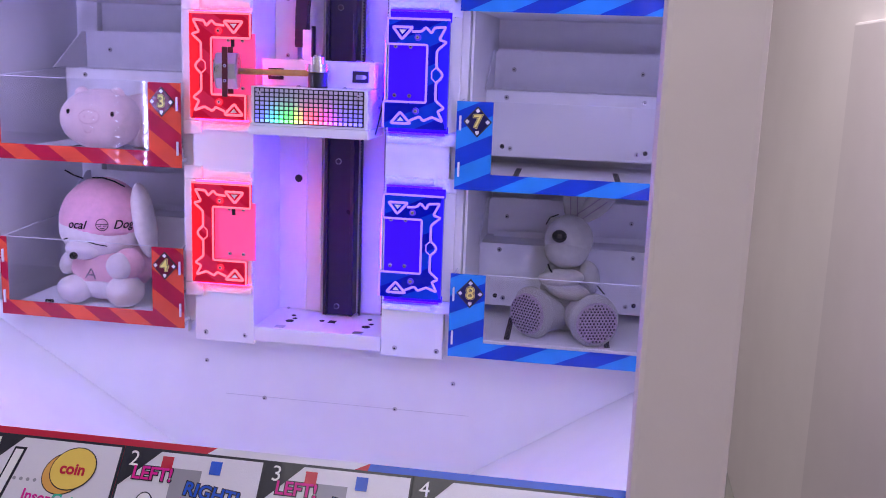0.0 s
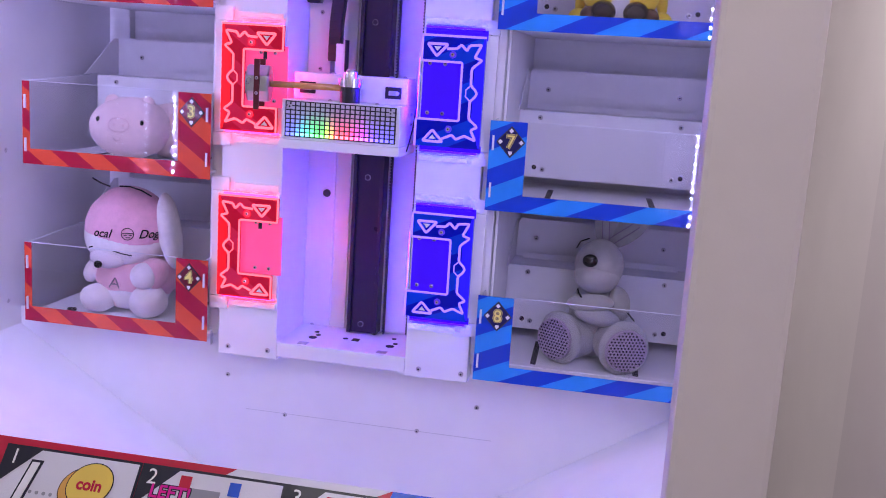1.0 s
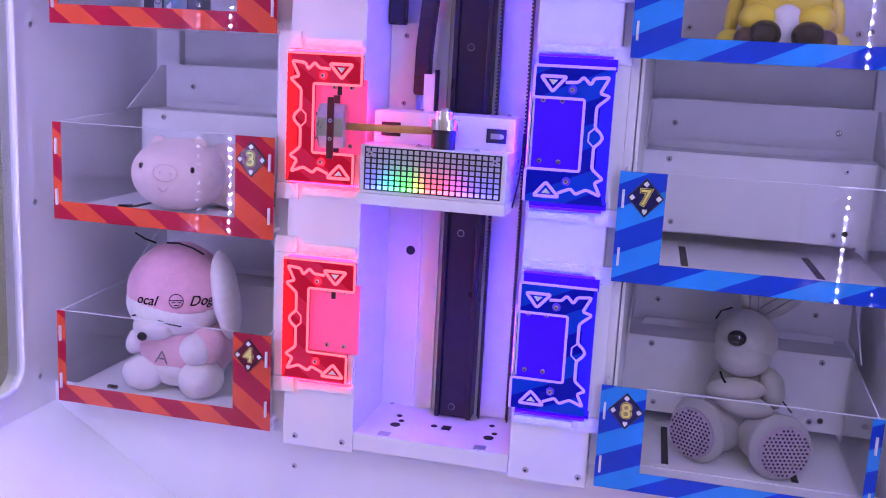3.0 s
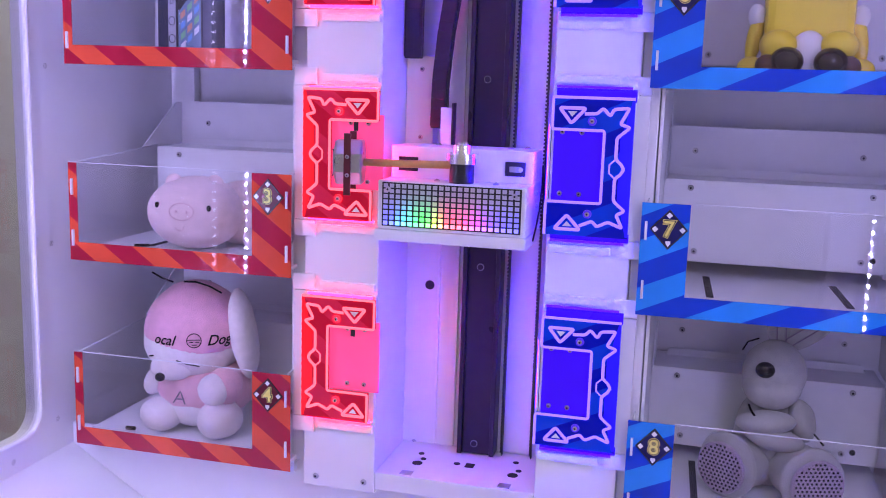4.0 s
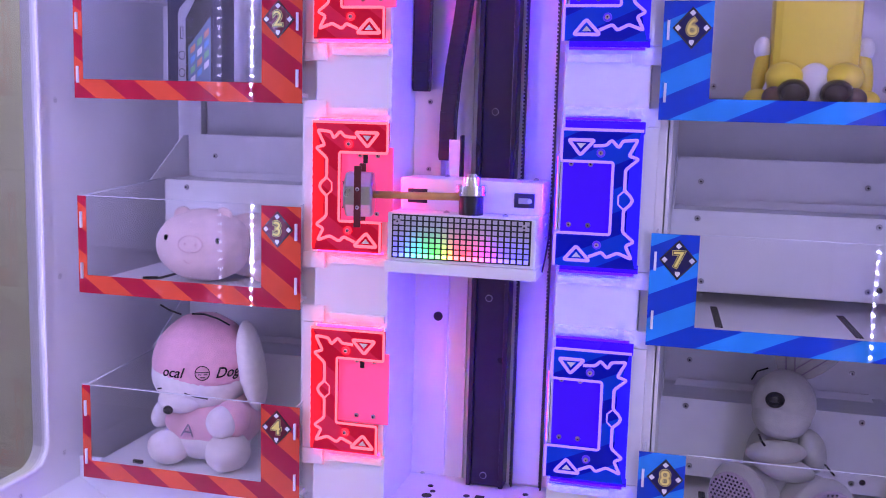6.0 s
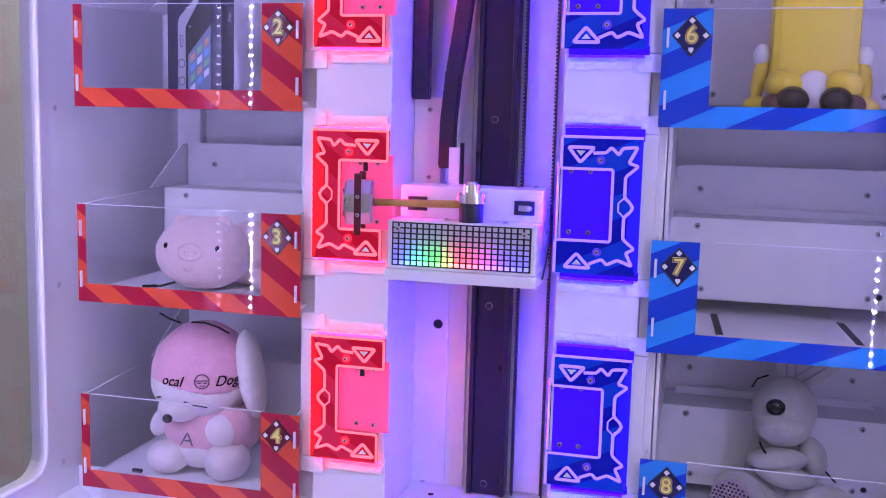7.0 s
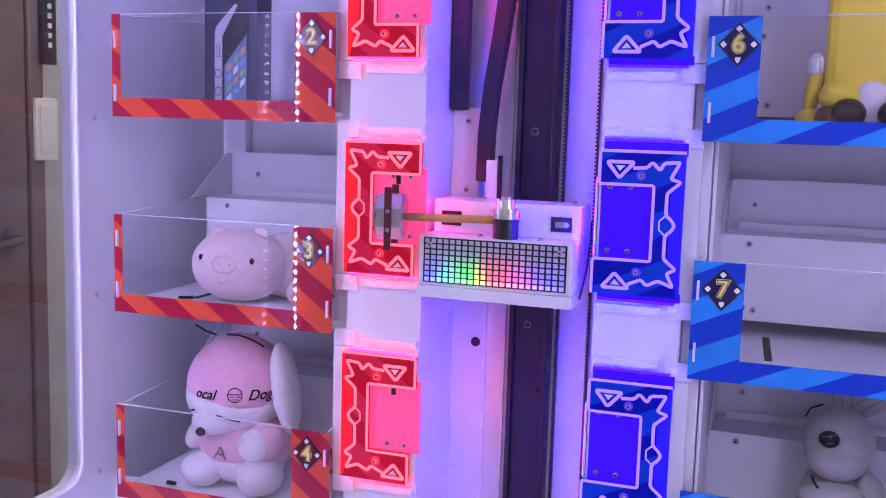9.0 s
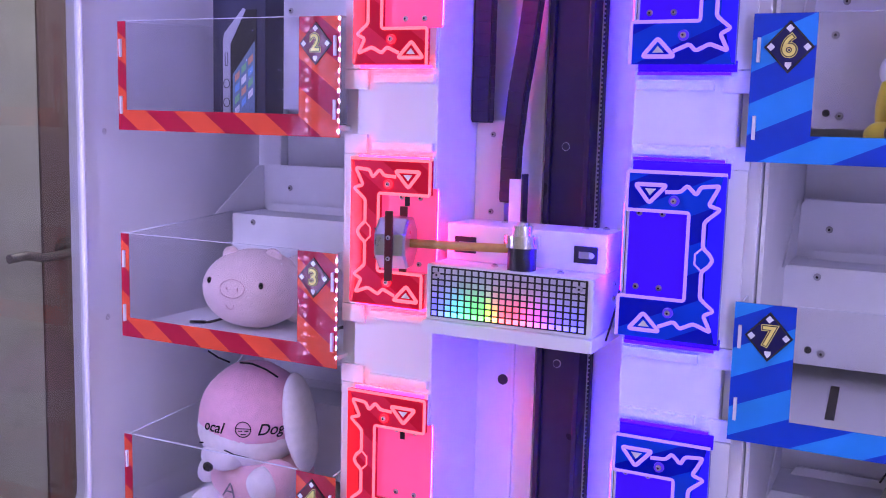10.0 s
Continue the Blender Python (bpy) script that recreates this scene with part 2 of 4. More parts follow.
def screw_mesh():
    bm = B()
    cyl(bm, (0, -0.0006, 0), (0, -1, 0), 0.0042, 0.0040, 0.0012, 18)
    cyl(bm, (0, -0.0019, 0), (0, -1, 0), 0.0040, 0.0026, 0.0014, 18)
    cyl(bm, (0, -0.0027, 0), (0, -1, 0), 0.0016, 0.0016, 0.0006, 6, 1)
    return mesh_of(bm, "screw", [STEEL, DARKHOLE])


SCREW = screw_mesh()


def screw(parent, x, y, z, rz=0, s=1.0, rx=0):
    return place_piece("screw", SCREW, parent, pose(x, y, z, rx, 0, rz) @ Matrix.Scale(s, 4))


ROW = 0.2645        # height between two prize rows
Z0 = 1.239          # underside of the middle row's boxes
IN, OUT = 0.2195, 0.5455    # a box's inner and outer edge from the middle
FRONT = -0.022
BX0, BX1 = 0.106, 0.2045    # bracket inner and outer edge
BZ0, BZ1 = 1.3235, 1.486
SIDE = 0.590        # inner face of the cabinet's sides
BACK = 0.345

# ---- the room ----
WALLPAINT = mat("grey_beige_wall_paint", (0.66, 0.60, 0.62), 0.7, vary=0.05, scale=4, bump=0.05, bump_scale=120)
GREYWALL = mat("grey_wall_paint", (0.47, 0.47, 0.47), 0.7, vary=0.07, scale=4, bump=0.05, bump_scale=120)
FLOORT = mat("grey_floor_tile", (0.25, 0.24, 0.23), 0.3, vary=0.1, scale=6)
CEIL = mat("white_ceiling_paint", (0.75, 0.74, 0.72), 0.8, vary=0.03, scale=5)
BROWN = mat("dark_brown_door_wood", (0.17, 0.12, 0.12), 0.45, vary=0.2, scale=18, bump=0.1)
TAN = mat("grey_door_paint", (0.42, 0.42, 0.43), 0.5, vary=0.15, scale=10, bump=0.06)
PLASTIC = mat("white_plastic", (0.7, 0.68, 0.66), 0.4, vary=0.03)

solo("floor", box(B(), -1.208, 0.95, -3.4, 2.2, -0.1, 0), FLOORT, "grey tiled room floor", "floor", kind="structure")
solo("ceiling", box(B(), -1.208, 0.95, -3.4, 2.2, 2.6, 2.7), CEIL, "white painted room ceiling", "ceiling", kind="structure")
solo("wall_north", box(B(), -1.208, 0.95, 2.2, 2.32, 0, 2.6), WALLPAINT, "grey-beige painted room wall", "wall", kind="structure")
solo("wall_south", box(B(), -1.208, 0.95, -3.52, -3.4, 0, 2.6), WALLPAINT, "grey-beige painted room wall", "wall", kind="structure")
solo("wall_east", box(B(), 0.95, 1.07, -3.52, 2.32, 0, 2.6), WALLPAINT, "plain grey-mauve painted wall beside the machine", "wall", kind="structure")
solo("wall_west", box(B(), -1.33, -1.208, -3.52, 2.32, 0, 2.6), GREYWALL, "grey painted wall with a door", "wall", kind="structure")


bm = box(B(), 0.936, 0.949, -0.9, 0.72, -0.01, 1.53, 0.006)
solo("wall_panel", bm, mat("mauve_grey_panel", (0.56, 0.50, 0.53), 0.5, vary=0.06, scale=5, bump=0.04), "smooth mauve-grey panel on the wall beside the machine", "wall panel", kind="structure")

# ---- the cabinet ----
cab = thing("prize_cabinet", (0, 0, 0), "white steel prize machine cabinet with window sides", "arcade machine")


def side_outline():
    """The window in a cabinet side: y from front to back, z up, with round corners."""
    y0, y1, z0, z1, r = -0.46, -0.042, 0.998, 1.86, 0.034
    pts = []
    for cy, cz, a0 in ((y1 - r, z0 + r, -90), (y1 - r, z1 - r, 0), (y0 + r, z1 - r, 90), (y0 + r, z0 + r, 180)):
        for k in range(7):
            a = radians(a0 + 15 * k)
            pts.append((cy + r * math.cos(a), cz + r * math.sin(a)))
    return pts


def pierced_side(x0, x1, outer, hole):
    """A panel across x with a hole: outer (y0, y1, z0, z1)."""
    bm = B()
    y0, y1, z0, z1 = outer
    n = len(hole)
    rim = []
    cy, cz = sum(p[0] for p in hole) / n, sum(p[1] for p in hole) / n
    for p in hole:
        dy, dz = p[0] - cy, p[1] - cz
        s = min(((y1 - cy) / dy if dy > 0 else (y0 - cy) / dy) if abs(dy) > 1e-9 else 1e9, ((z1 - cz) / dz if dz > 0 else (z0 - cz) / dz) if abs(dz) > 1e-9 else 1e9)
        rim.append((cy + dy * s, cz + dz * s))
    corners = [(y1, z0), (y1, z1), (y0, z1), (y0, z0)]
    va = [[bm.verts.new((x, *p)) for p in hole] for x in (x0, x1)]
    vb = [[bm.verts.new((x, *p)) for p in rim] for x in (x0, x1)]
    for side in (0, 1):
        for i in range(n):
            j = (i + 1) % n
            quad = [va[side][i], va[side][j], vb[side][j], vb[side][i]]
            a, c = rim[i], rim[j]
            if abs(a[0] - c[0]) > 1e-6 and abs(a[1] - c[1]) > 1e-6:
                k = min(corners, key=lambda q: abs(q[0] - a[0]) + abs(q[1] - a[1]) + abs(q[0] - c[0]) + abs(q[1] - c[1]))
                quad.insert(3, bm.verts.new(((x0, x1)[side], *k)))
            bm.faces.new(quad)
    for i in range(n):
        j = (i + 1) % n
        bm.faces.new((va[0][i], va[0][j], va[1][j], va[1][i]))
    return bm


for s in (-1, 1):
    side, thick = (SIDE, 0.022) if s < 0 else (0.567, 0.0105)
    sp = part("side_panel", pierced_side(s * side, s * (side + thick), (-0.52, BACK, 0.0, 1.95), side_outline()), WHITE, cab, "white powder-coated side with a rounded window")
    rim = [(s * (side - 0.002), y, z) for y, z in side_outline()]
    part("window_gasket", tube(B(), rim, 0.0032, True), WHITE2, sp)
    pane = part("window_pane", box(B(), s * (side + 0.004), s * (side + 0.008), -0.465, -0.036, 0.993, 1.865), GLASS, sp, "clear side window glass")
    for z in (1.002, 1.259, 1.504, 1.75):
        screw(sp, s * side, -0.003, z, s * 90)
    for y in (-0.10, -0.25, -0.4):
        screw(sp, s * side, y, 0.972, s * 90)

# front posts, roof, rear wall
for s in (-1, 1):
    part("front_post", box(B(), s * 0.488, s * 0.578, -0.585, -0.52, 0, 2.0, 0.006), CREAM, cab, "cream painted front post")
# unseen header, added to keep the ceiling light off the inside
part("unseen_header", box(B(), -0.578, 0.578, -0.585, -0.525, 1.86, 2.35, 0.004), CREAM, cab)
part("roof", box(B(), -0.612, 0.612, -0.52, BACK + 0.02, 1.952, 2.0, 0.004), WHITE, cab)
part("rear_wall", box(B(), -0.612, 0.612, BACK + 0.001, BACK + 0.02, 0, 1.95), WHITE2, cab)
for s in (-1, 1):
    part("rear_rib", box(B(), s * 0.546, s * (0.5895 if s < 0 else 0.5665), 0.325, BACK, 0.96, 1.95, 0.003), WHITE2, cab)
    part("inner_divider", box(B(), s * 0.232, s * 0.236, 0.02, BACK, 0.96, 1.95), WHITE2, cab)

# the two pillars beside the lift channel
for s in (-1, 1):
    pil = part("pillar", box(B(), s * 0.107, s * 0.208, -0.004, 0.135, 0.956, 1.95, 0.0015), WHITE, cab, "white folded-metal pillar")
    for x in (0.122, 0.19):
        screw(pil, s * x + (0.008 if s > 0 else 0), -0.004, 0.970)
    part("pillar_return", box(B(), s * 0.2085, s * 0.2305, 0.008, 0.05, 0.985, 1.95, 0.001), WHITE2, cab)
part("channel_back", box(B(), -0.107, 0.107, 0.124, 0.134, 0.965, 1.95), WHITE, cab)
for x in (-0.073, 0.064):
    cab_hole = part("round_hole", cyl(B(), (x, 0.1235, 1.218), (0, -1, 0), 0.0065, 0.0065, 0.0012, 20), DARKHOLE, cab)
    part("round_hole", cyl(B(), (x, 0.1235, 1.31), (0, -1, 0), 0.0055, 0.0055, 0.0012, 20), DARKHOLE, cab)
part("channel_angle", box(B(), -0.1065, -0.068, 0.098, 0.1238, 1.40, 1.532, 0.001), WHITE2, cab, "white angle bracket beside the cable chain")
for z in (1.425, 1.515):
    screw(cab, -0.085, 0.098, z, s=0.8)
screw(cab, -0.09, 0.124, 0.985, s=0.9)
for x0, x1 in ((-0.061, -0.0575), (-0.034, -0.0305), (0.088, 0.092)):
    part("channel_rib", box(B(), x0, x1, 0.1195, 0.1238, 0.988, 1.95, 0.0006), WHITE2, cab)
# channel floor with its cut-outs
cf = part("channel_floor", box(B(), -0.1065, 0.1065, -0.004, 0.1235, 0.962, 0.986, 0.001), WHITE, cab)
for x, y, r in ((-0.062, 0.045, 0.007), (-0.058, 0.062, 0.004), (0.07, 0.045, 0.007), (0.075, 0.062, 0.004), (-0.01, 0.06, 0.0045), (-0.066, 0.08, 0.004), (0.066, 0.09, 0.004)):
    part("floor_hole", cyl(B(), (x, y, 0.9862), (0, 0, 1), r, r, 0.0012, 18), DARKHOLE, cf)
part("floor_slot", box(B(), 0.002, 0.014, 0.052, 0.066, 0.9856, 0.9868), DARKHOLE, cf)
for x in (-0.066, 0.066):
    part("floor_tab", box(B(), x - 0.008, x + 0.008, 0.001, 0.014, 0.9856, 0.987), STEEL, cf)

# the prize chute below: back panel, two slopes, bottom
chute = part("chute_back", box(B(), -0.5895, 0.5665, 0.031, 0.036, 0.60, 0.985), WHITE, cab, "smooth white chute panel")
for x, z in ((-0.204, 0.909), (0.222, 0.906), (-0.101, 0.851), (0.126, 0.853)):
    screw(chute, x, 0.031, z, s=0.9)
for s in (-1, 1):
    bm = B()
    end = 0.5895 if s < 0 else 0.5665
    prism(bm, [(s * end, 0.955), (s * 0.16, 0.69), (s * 0.16, 0.68), (s * end, 0.938)], -0.5, 0.0305, "y")
    part("chute_slope", bm, WHITE, cab)
part("panel_seam", box(B(), -0.17, 0.25, 0.0303, 0.0312, 0.8525, 0.8532), mat("seam_grey", (0.6, 0.6, 0.63), 0.5), chute)
part("chute_bottom", box(B(), -0.5895, 0.5665, -0.507, 0.0305, 0.66, 0.688), WHITE, cab)

# ---- prize boxes ----
def prize_box(s, row, digit, depth, label):
    """A sliding prize box. s: -1 red side, 1 blue side. depth: y of its rear panel."""
    z = Z0 + row * ROW + 0.004 * -s
    X = lambda a: s * a
    mid = (IN + OUT) / 2
    ob = thing("prize_box", (X(mid), 0.07, z), label, "prize box", "prize boxes in the machine")
    H = 0.1335
    strip = RED_STRIPE if s < 0 else BLUE_STRIPE
    f = part("front_panel", box(B(), X(IN), X(OUT), FRONT, FRONT + 0.003, z, z + H, 0.0004), CLEAR, ob, "clear acrylic front")
    outline = [(X(IN), z), (X(OUT), z), (X(OUT), z + H), (X(OUT - 0.013), z + H), (X(OUT - 0.013), z + 0.025), (X(IN + 0.055), z + 0.025), (X(IN + 0.055), z + H), (X(IN), z + H)]
    part("striped_label", prism(B(), outline, FRONT - 0.0008, FRONT - 0.0002), strip, ob, "red and orange striped label" if s < 0 else "dark and light blue striped label")
    part("front_edge", box(B(), X(IN + 0.055), X(OUT), FRONT + 0.0002, FRONT + 0.0028, z + H, z + H + 0.0008), EDGE, ob)
    # locking tabs of the acrylic sheets
    for x in (IN + 0.006, OUT - 0.006):
        for dz in (0.02, 0.09):
            part("tab", box(B(), X(x) - 0.0015, X(x) + 0.0015, FRONT - 0.0042, FRONT - 0.0008, z + dz, z + dz + 0.022, 0.0004), EDGE, ob)
    # side walls, whose top edge rises to the rear
    for x in (IN + 0.006, OUT - 0.006):
        prof = [(FRONT + 0.003, z), (depth, z), (depth, z + H + 0.012), (FRONT + 0.003, z + H)]
        part("side_wall", prism(B(), prof, X(x) - 0.0014, X(x) + 0.0014, "x"), CLEAR, ob)
        part("side_edge", tube(B(), [(X(x), FRONT + 0.004, z + H), (X(x), depth, z + H + 0.0125)], 0.0009), EDGE, ob)
    fl = part("base", box(B(), X(IN + 0.004), X(OUT - 0.004), FRONT + 0.0032, 0.268, z + 0.008, z + 0.013, 0.0005), WHITE2, ob, "white slotted base plate")
    for x in (0.30, 0.462):
        bm = B()
        prism(bm, [(X(x), FRONT + 0.07), (X(x + 0.009), FRONT + 0.07), (X(x + 0.004), depth - 0.01), (X(x - 0.005), depth - 0.01)], z + 0.0131, z + 0.0138, "z")
        part("slot", bm, DARKHOLE, fl)
    # rear panel, the flat step behind it, and a low stop on the step
    a, c, top = IN + 0.011, OUT - 0.005, z + H + 0.010
    rear = part("rear_panel", prism(B(), [(X(a), z + 0.032), (X(c), z + 0.032), (X(c), top - 0.003), (X(c - 0.003), top), (X(a + 0.003), top), (X(a), top - 0.003)], depth, depth + 0.002), WHITE2, ob, "white folded rear panel")
    for x, dz in ((0.271, H - 0.001), (0.502, H - 0.001), (0.281, 0.046), (0.495, 0.046)):
        screw(rear, X(x), depth, z + dz)
    for x in (0.267, 0.509):
        part("hole", cyl(B(), (X(x), depth - 0.0003, z + 0.049), (0, -1, 0), 0.0040, 0.0040, 0.001, 16), DARKHOLE, rear)
    part("step", box(B(), X(a), X(c), depth + 0.002, 0.281, top - 0.002, top), WHITE2, ob)
    part("stop_strip", prism(B(), [(X(0.252), top + 0.0002), (X(0.526), top + 0.0002), (X(0.519), top + 0.011), (X(0.258), top + 0.011)], depth + 0.066, depth + 0.068), WHITE2, ob)
    # number badge: diamond with four small plates and an outlined digit
    bx, bz, r = X(0.2515), z + 0.1035, 0.0235
    bd = part("badge", prism(B(), [(bx - r * 0.92, bz), (bx, bz - r), (bx + r * 0.92, bz), (bx, bz + r)], FRONT - 0.0022, FRONT - 0.001), INK, ob)
    r2 = r - 0.0022
    part("badge_field", prism(B(), [(bx - r2 * 0.92, bz), (bx, bz - r2), (bx + r2 * 0.92, bz), (bx, bz + r2)], FRONT - 0.0026, FRONT - 0.0022), MAROON if s < 0 else NAVY, bd)
    for dx, dz in ((-0.0155, 0), (0.0155, 0), (0, 0.0165), (0, -0.0165)):
        k = 0.0036
        pts = [(bx + dx - k, bz + dz), (bx + dx, bz + dz - k), (bx + dx + k, bz + dz), (bx + dx, bz + dz + k)]
        if dz < 0:
            pts = [(bx - 0.0028, bz + dz + 0.003), (bx - 0.0028, bz + dz), (bx, bz + dz - k), (bx + 0.0028, bz + dz), (bx + 0.0028, bz + dz + 0.003)]
        part("badge_plate", prism(B(), pts, FRONT - 0.003, FRONT - 0.0026), PAPER, bd)
    for me, dy in ((DIGITS[digit][0], -0.0030), (DIGITS[digit][1], -0.0034), (DIGITS[digit][2], -0.0038)):
        place_piece("digit", me, bd, pose(bx, FRONT + dy, bz, 90, 0, 0))
    return ob


DIGITS = {d: (text_mesh(d, 0.026, 0.0001, YELLOW, 0.0019), text_mesh(d, 0.026, 0.0001, INK, 0.0012), text_mesh(d, 0.026, 0.0001, YELLOW, 0.0003)) for d in "234678"}
for s, row, d, depth, label in (
    (-1, 1, "2", 0.195, "clear box with red striped label two and a boxed phone"),
    (-1, 0, "3", 0.195, "clear box with red striped label three and a pink pig"),
    (-1, -1, "4", 0.195, "clear box with red striped label four and a plush dog"),
    (1, 1, "6", 0.195, "clear box with blue striped label six and a yellow toy"),
    (1, 0, "7", 0.195, "empty clear box with blue striped label seven"),
    (1, -1, "8", 0.195, "clear box with blue striped label eight and a plush rabbit"),
):
    prize_box(s, row, d, depth, label)


def shelf_bracket(s, row):
    """The fixed sheet-metal shelf under a prize box, with its upright lip at the rear."""
    z = Z0 + row * ROW + 0.004 * -s
    ob = thing("shelf_bracket", (s * 0.385, 0.3, z), "white sheet-metal shelf with a screwed rear lip", "shelf", "shelves in the machine")
    part("shelf_plate", box(B(), s * 0.24, s * 0.545, 0.03, BACK - 0.001, z + 0.002, z + 0.006), WHITE2, ob)
    z1 = z + 0.1335 + 0.0105
    lip = [(s * 0.238, z1), (s * 0.546, z1), (s * 0.543, z1 + 0.063), (s * 0.538, z1 + 0.0685), (s * 0.245, z1 + 0.0685), (s * 0.240, z1 + 0.063)]
    lp = part("rear_lip", prism(B(), lip, 0.282, 0.284), WHITE2, ob)
    for x in (0.273, 0.498):
        screw(lp, s * x, 0.282, z1 + 0.034)
    wing = [(0.2815, z1), (0.2815, z1 + 0.0665), (0.266, z1 + 0.0665), (0.165, z1)]
    for x in (0.547, 0.2375):
        part("side_wing", prism(B(), wing, s * x - 0.001, s * x + 0.001, "x"), WHITE2, ob)
    return ob


for s in (-1, 1):
    for row in (1, 0, -1):
        shelf_bracket(s, row)


# ---- lit brackets ----
def lit_bracket(s, row):
    """A C-shaped edge-lit acrylic frame, open towards the channel, on a white plate."""
    z0, z1 = BZ0 + row * ROW, BZ1 + row * ROW
    red = s < 0
    ob = thing("lit_bracket", (s * 0.155, -0.004, z0), "glowing red C-shaped acrylic target frame" if red else "glowing blue C-shaped acrylic target frame", "light frame", "red lit frames" if red else "blue lit frames")
    body, line, plate = (RED_BODY, RED_LINE, PINK_PLATE) if red else (BLUE_BODY, BLUE_LINE, BLUE_PLATE)
    W, H = BX1 - BX0, z1 - z0
    P = lambda u, v: (s * (BX1 - u * W), z0 + v * H)       # u: from the outer edge inwards, v: upwards
    part("mount_plate", box(B(), s * 0.108, s * (BX1 + 0.0165), -0.0095, -0.0045, z0 - 0.004, z1 + 0.004, 0.0006), WHITE, ob, "white mounting plate")
    for dz in (-0.026, H + 0.005):
        part("side_tab", box(B(), s * (BX1 - 0.012), s * (BX1 + 0.0175), -0.0085, -0.0042, z0 + dz, z0 + dz + 0.021, 0.0004), WHITE2, ob)
    for dz in (-0.019, H + 0.009) if red else (-0.024, H + 0.016):
        part("cover_tab", box(B(), s * 0.110, s * 0.185, -0.0095, -0.0042, z0 + dz, z0 + dz + 0.010, 0.001), WHITE2, ob)
    # the blue halo on the pillar is put in as glowing strips
    if not red:
        for g0, g1 in ((z0 - 0.0065, z0 + 0.004), (z1 - 0.004, z1 + 0.0105)):
            part("halo_strip", box(B(), s * 0.112, s * (BX1 + 0.001), -0.0125, -0.0097, g0, g1, 0.0008), plate, ob, "blue glowing strip added behind the frame as its halo")
    back = part("inner_plate", box(B(), s * (BX0 - 0.005 if red else BX0 + 0.005), s * (BX1 - 0.028), -0.0131, -0.0096, z0 + 0.039, z1 - 0.030, 0.001), plate, ob, "translucent lit inner plate")
    for dx in (0.121, 0.144):
        for v in (0.30, 0.75):
            screw(back, s * dx, -0.0131, z0 + v * H, s=0.75)
    if red:
        part("sensor_slot", box(B(), s * 0.134, s * 0.140, -0.0137, -0.0132, z0 + 0.112, z0 + 0.124), DARKHOLE, back)
    C = [P(0, 0), P(0.92, 0), P(0.92, 0.235), P(0.36, 0.235), P(0.36, 0.77), P(1.0, 0.77), P(1.0, 1), P(0, 1)] if red else [P(0, 0), P(1.0, 0), P(1.0, 0.245), P(0.34, 0.245), P(0.34, 0.77), P(0.96, 0.77), P(0.96, 1), P(0, 1)]
    fr = part("acrylic_frame", prism(B(), C, -0.021, -0.0132), body, ob, "red edge-lit acrylic" if red else "blue edge-lit acrylic")
    part("lit_edge", tube(B(), [(x, -0.0212, z) for x, z in rounded(C[1:], False, 0.003)], 0.0017, sides=8), line, fr)
    # engraved spikes and triangles
    spikes = [(0.58, 0.885), (0.43, 0.89), (0.37, 0.93), (0.28, 0.875), (0.24, 0.925), (0.06, 0.935), (0.16, 0.82), (0.04, 0.80), (0.19, 0.72), (0.19, 0.57), (0.12, 0.535), (0.09, 0.50), (0.12, 0.465), (0.19, 0.43), (0.19, 0.27), (0.05, 0.20), (0.15, 0.17), (0.07, 0.075), (0.24, 0.115), (0.37, 0.075), (0.43, 0.115), (0.58, 0.075)]
    part("engraved_spike_line", tube(B(), [(px, -0.0212, pz) for px, pz in rounded([P(u, v) for u, v in spikes])], 0.0019, sides=8), line, fr)
    part("engraved_notch", tube(B(), [(P(u, v)[0], -0.0212, P(u, v)[1]) for u, v in ((0.19, 0.57), (0.26, 0.53), (0.26, 0.47), (0.19, 0.43))], 0.001), line, fr)
    for tri in ([(0.57, 0.925), (0.88, 0.925), (0.735, 0.815)], [(0.57, 0.045), (0.88, 0.045), (0.735, 0.15)]):
        part("engraved_triangle", tube(B(), [(px, -0.0212, pz) for px, pz in rounded([P(u, v) for u, v in tri], True)], 0.0020, True, sides=8), line, fr)
        cu, cv = sum(p[0] for p in tri) / 3, sum(p[1] for p in tri) / 3
        part("triangle_fill", prism(B(), [P(cu + (u - cu) * 0.36, cv + (v - cv) * 0.36) for u, v in tri], -0.0216, -0.0211), PAPER, fr)
    for v in (0.165, 0.835):
        x, z = P(0.49, v)
        part("boss", cyl(B(), (x, -0.0225, z), (0, -1, 0), 0.0052, 0.0048, 0.003, 20), RED_DOT if red else BLUE_BOSS, fr)
        screw(fr, x, -0.024, z, s=0.7)
    # row of small lights behind the outer edge
    for k in range(15 if red else 0):
        z = z0 + 0.006 + k * (H - 0.012) / 14
        part("edge_light", ball(B(), (s * (BX1 + 0.0008), -0.0165, z), (0.0017, 0.002, 0.0032), seg=8), RED_DOT, fr)
    part("lit_margin", prism(B(), [P(0.0, 0.01), P(0.03, 0.01), P(0.1, 0.19), P(0.15, 0.28), P(0.15, 0.45), P(0.06, 0.5), P(0.15, 0.56), P(0.15, 0.71), P(0.1, 0.81), P(0.03, 0.99), P(0.0, 0.99)], -0.0216, -0.0211), RED_MARGIN if red else BLUE_MARGIN, fr)
    # glowing bars added above and below, casting the frame's halo on the pillar
    for z in (z0 - 0.0018, z1 + 0.0018) if red else (z0 - 0.0082, z1 + 0.0122):
        part("gap_light", box(B(), s * 0.112, s * 0.20, -0.0130, -0.0102, z - 0.0014, z + 0.0014), RED_GAP if red else BLUE_EDGE, ob)
